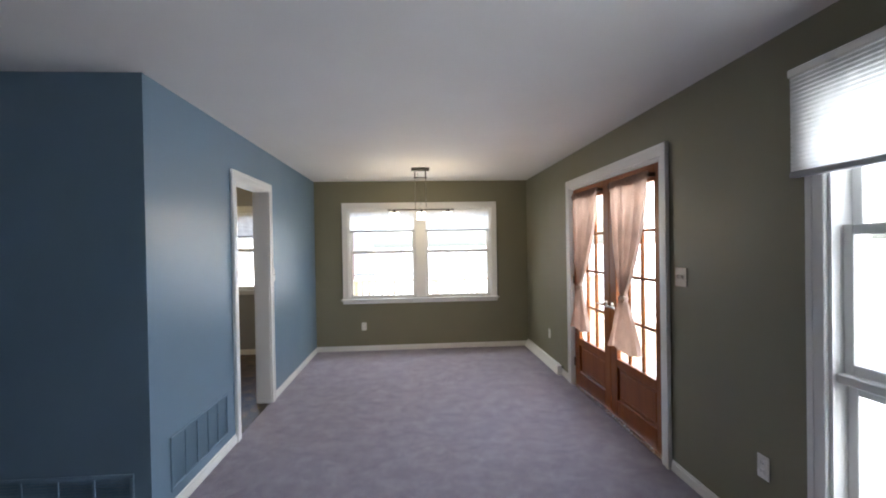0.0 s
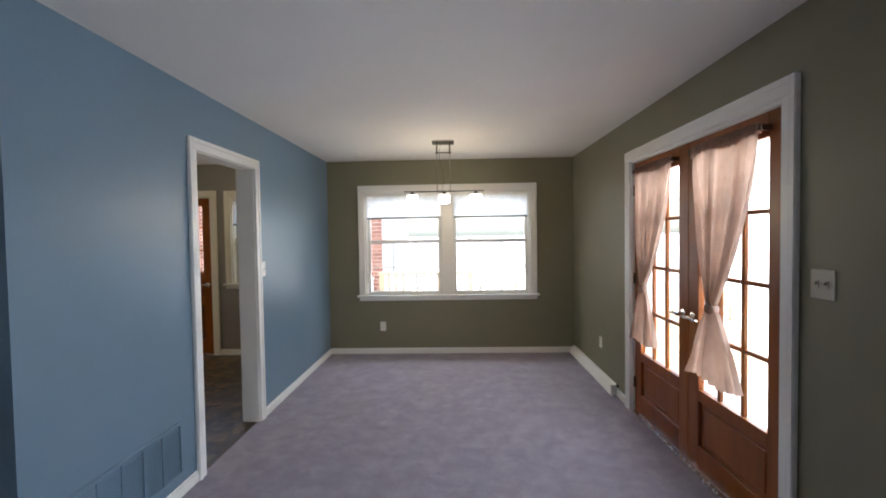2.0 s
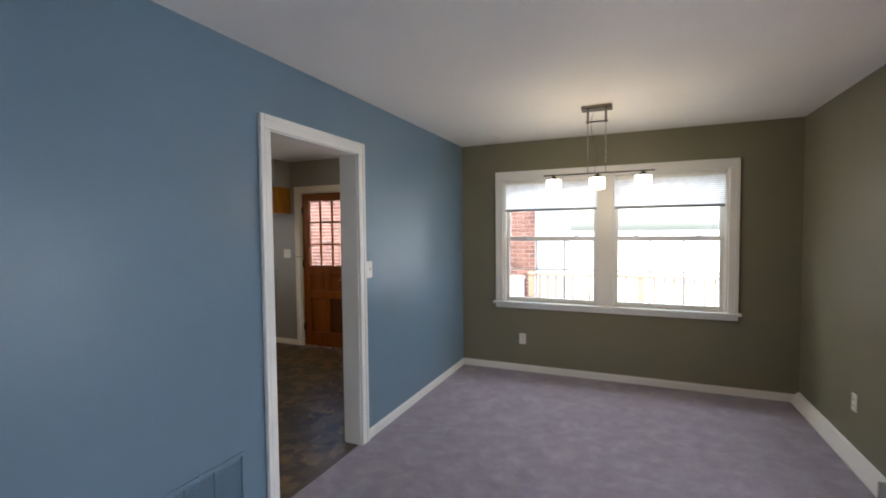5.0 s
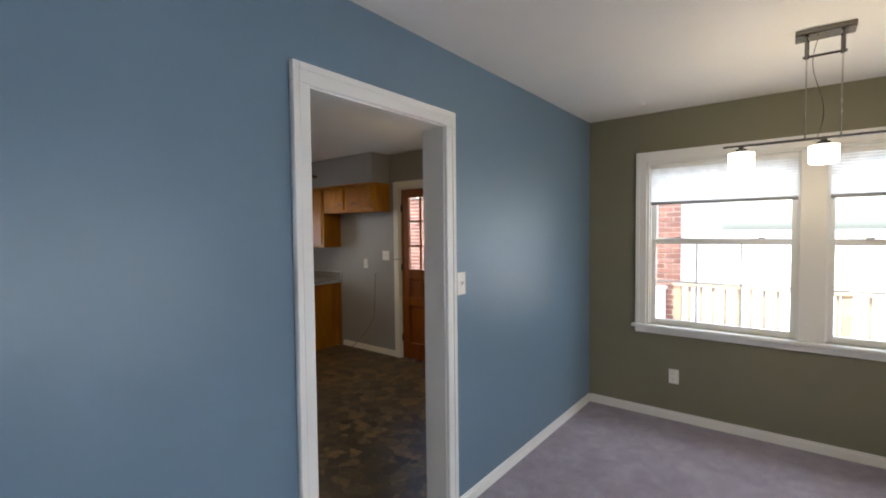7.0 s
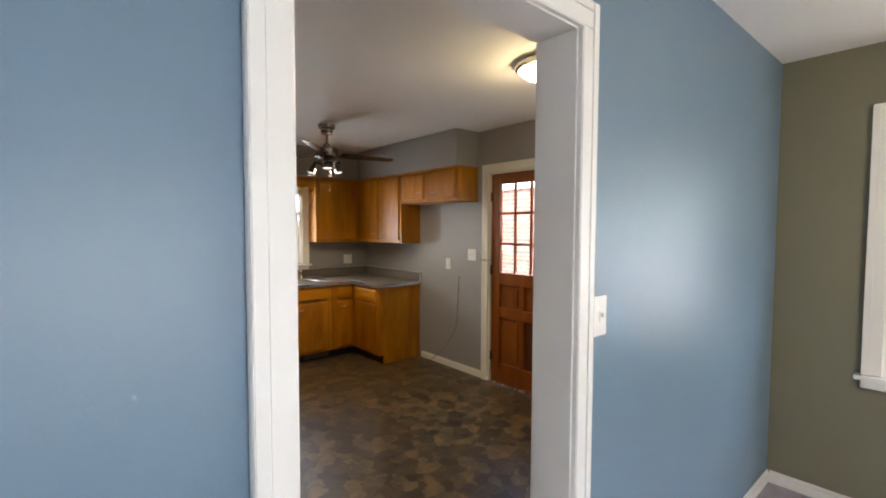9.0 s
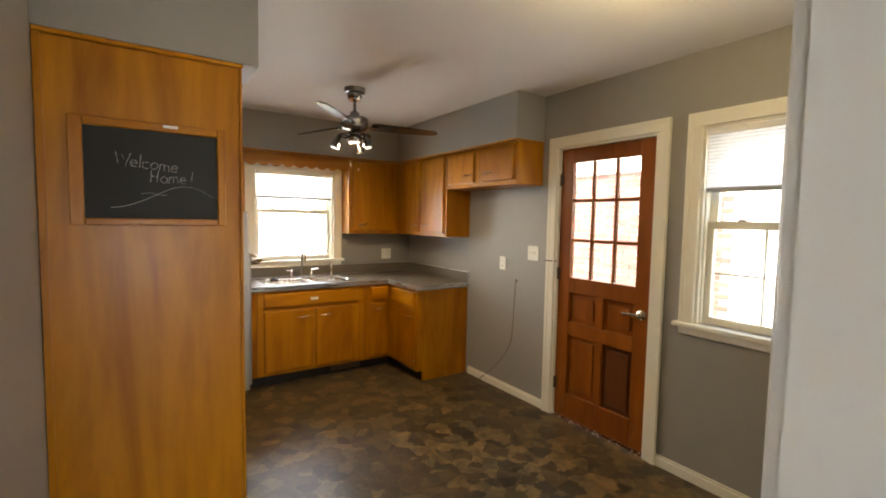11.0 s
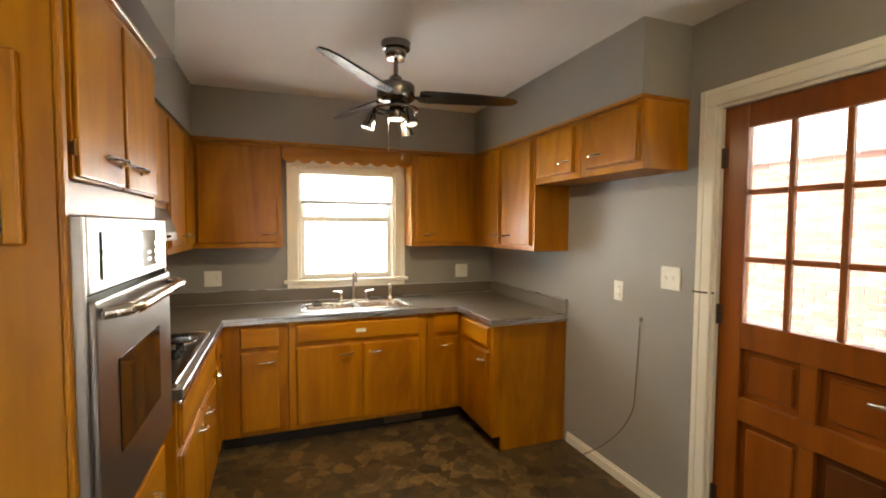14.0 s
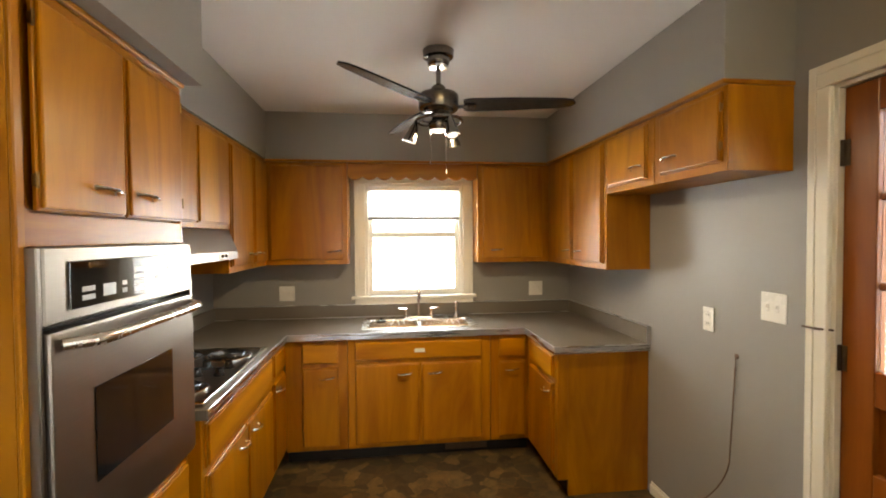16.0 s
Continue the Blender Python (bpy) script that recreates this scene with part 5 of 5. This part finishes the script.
# ---- outside ----
bm = bmesh.new()
n = 24
vs = [[bm.verts.new((-400 + 800 * i / n, -400 + 800 * j / n, -0.35)) for j in range(n + 1)] for i in range(n + 1)]
for i in range(n):
    for j in range(n):
        bm.faces.new((vs[i][j], vs[i + 1][j], vs[i + 1][j + 1], vs[i][j + 1]))
solid("ground", bm, CONCRETE, "pale bright ground around the house", "ground", kind="structure")

deck = thing("deck", (1.5, 8.0, -0.35), "weathered wooden deck outside the dining room", "deck")
for i in range(16):
    y = YN + 0.20 + i * 0.146
    part("board", one((-1.25, y, -0.13), (5.2, y + 0.138, -0.10), 0.003), DECKWOOD, deck)
part("joist", one((-1.2, YN + 0.2, -0.35), (5.1, YN + 0.26, -0.13)), DECKWOOD, deck)
part("joist", one((-1.2, 8.9, -0.35), (5.1, 8.96, -0.13)), DECKWOOD, deck)
part("joist", one((-1.2, 7.9, -0.35), (5.1, 7.96, -0.13)), DECKWOOD, deck)

rail = thing("deck_railing", (1.5, 8.98, -0.10), "wooden deck railing with slim balusters", "railing")
part("top_rail", one((-1.20, 8.90, 0.80), (5.15, 9.04, 0.84), 0.004), DECKWOOD, rail)
part("bottom_rail", one((-1.10, 8.95, -0.02), (5.10, 8.99, 0.05), 0.003), DECKWOOD, rail)
for x in (-1.15, 0.45, 2.05, 3.65, 5.1):
    part("post", one((x - 0.045, 8.925, -0.10), (x + 0.045, 9.015, 0.80), 0.004), DECKWOOD, rail)
base_me = mesh_of("baluster", one((-0.016, -0.016, 0.0), (0.016, 0.016, 0.75), 0.002), DECKWOOD)
for k in range(48):
    x = -1.02 + 0.127 * k
    if min(abs(x - p) for p in (-1.15, 0.45, 2.05, 3.65, 5.1)) > 0.07:
        ob = new("baluster", base_me)
        ob.parent = rail
        ob.location = Vector((x, 8.97, 0.05)) - ROOT[rail]

GY = 10.0
gar = thing("brick_garage", (-5.3, GY + 2, -0.35), "red brick garage with a pale roof", "garage")
DOORG = (-3.80, -2.93, -0.30, 1.98)
GN = Face("N", GY)
part("wall", wall_with_openings(GN, -9.3, -1.31, -0.35, 2.25, -0.2, -0.012, [DOORG]), MORTAR, gar, "mortar and brick wall")
part("side_wall", one((-1.51, GY + 0.2, -0.35), (-1.322, GY + 5, 2.25)), MORTAR, gar)
part("fascia", one((-9.4, GY - 0.07, 2.25), (-1.25, GY - 0.03, 2.42), 0.004), WHITE, gar, "white eaves board")
part("eaves", one((-9.4, GY - 0.03, 2.25), (-1.25, GY + 0.2, 2.27)), WHITE, gar)
bm = bmesh.new()
q = [(-9.4, GY - 0.09, 2.42), (-1.2, GY - 0.09, 2.42), (-1.2, GY + 2.6, 3.7), (-9.4, GY + 2.6, 3.7)]
a = [bm.verts.new(p) for p in q]
b = [bm.verts.new((x, y, z + 0.05)) for x, y, z in q]
bm.faces.new(a)
bm.faces.new(b)
for k in range(4):
    bm.faces.new((a[k], a[(k + 1) % 4], b[(k + 1) % 4], b[k]))
part("roof", bm, ROOFING, gar)
gd = part("door", fbox(GN, -3.80, -2.93, -0.10, -0.06, -0.30, 1.98, bev=0.004), WHITE, gar, "white garage door with a glazed top")
# opaque panes: the sky's grey reflection is put into their colour
for a0, a1 in ((-3.69, -3.40), (-3.33, -3.04)):
    for z0, z1 in ((1.10, 1.44), (1.48, 1.82)):
        part("pane", fbox(GN, a0, a1, -0.06, -0.055, z0, z1), KEYPAD, gd, "pane painted the grey of reflected sky")
    part("panel", fbox(GN, a0, a1, -0.06, -0.048, 0.0, 0.92, bev=0.008), WHITE, gd)
for u0, u1, z0, z1 in ((-3.88, -3.80, -0.30, 2.06), (-2.93, -2.85, -0.30, 2.06), (-3.80, -2.93, 1.98, 2.06)):
    part("door_casing", fbox(GN, u0, u1, -0.012, 0.02, z0, z1, bev=0.003), WHITE, gar)
unit = thing("utility_box", (-1.55, GY - 0.2, -0.35), "white utility box at the foot of the brick wall", "utility box")
part("body", one((-1.85, GY - 0.25, -0.35), (-1.50, GY - 0.002, 0.62), 0.01, 2), WHITE, unit)
part("lid", one((-1.87, GY - 0.27, 0.62), (-1.48, GY - 0.002, 0.66), 0.008), WHITE, unit)

# bricks: the nearest as pieces, the rest joined
BL, BH, BJ = 0.203, 0.066, 0.011
bme = mesh_of("brick", one((0, -0.012, 0), (BL, 0.0, BH), 0.003), BRICK)
half = mesh_of("brick", one((0, -0.012, 0), (BL / 2 - BJ / 2, 0.0, BH), 0.003), BRICK)
rest = bmesh.new()
count = 0
for r in range(33):
    z = -0.30 + r * (BH + BJ)
    x = -1.31 - (BL + BJ) / 2 * (r % 2)
    if r % 2:
        ob = new("brick", half)
        ob.parent, ob.location = gar, Vector((-1.31 - BL / 2 + BJ / 2, GY + 0.012, z)) - ROOT[gar]
    while x > -8.8:
        x0 = x - BL
        if not (x0 < -2.85 and x > -3.88 and z < 2.06):
            dy = random.uniform(-0.0015, 0.0015)
            if x > -2.53 and -0.1 < z and count < 270:
                ob = new("brick", bme)
                ob.parent, ob.location = gar, Vector((x0, GY + 0.012 + dy, z)) - ROOT[gar]
                count += 1
            else:
                box(rest, (x0, GY + dy, z), (x, GY + 0.012, z + BH))
        x -= BL + BJ
tagged(part("brickwork", rest, BRICK, gar, "red brick courses"), kind="stuff")
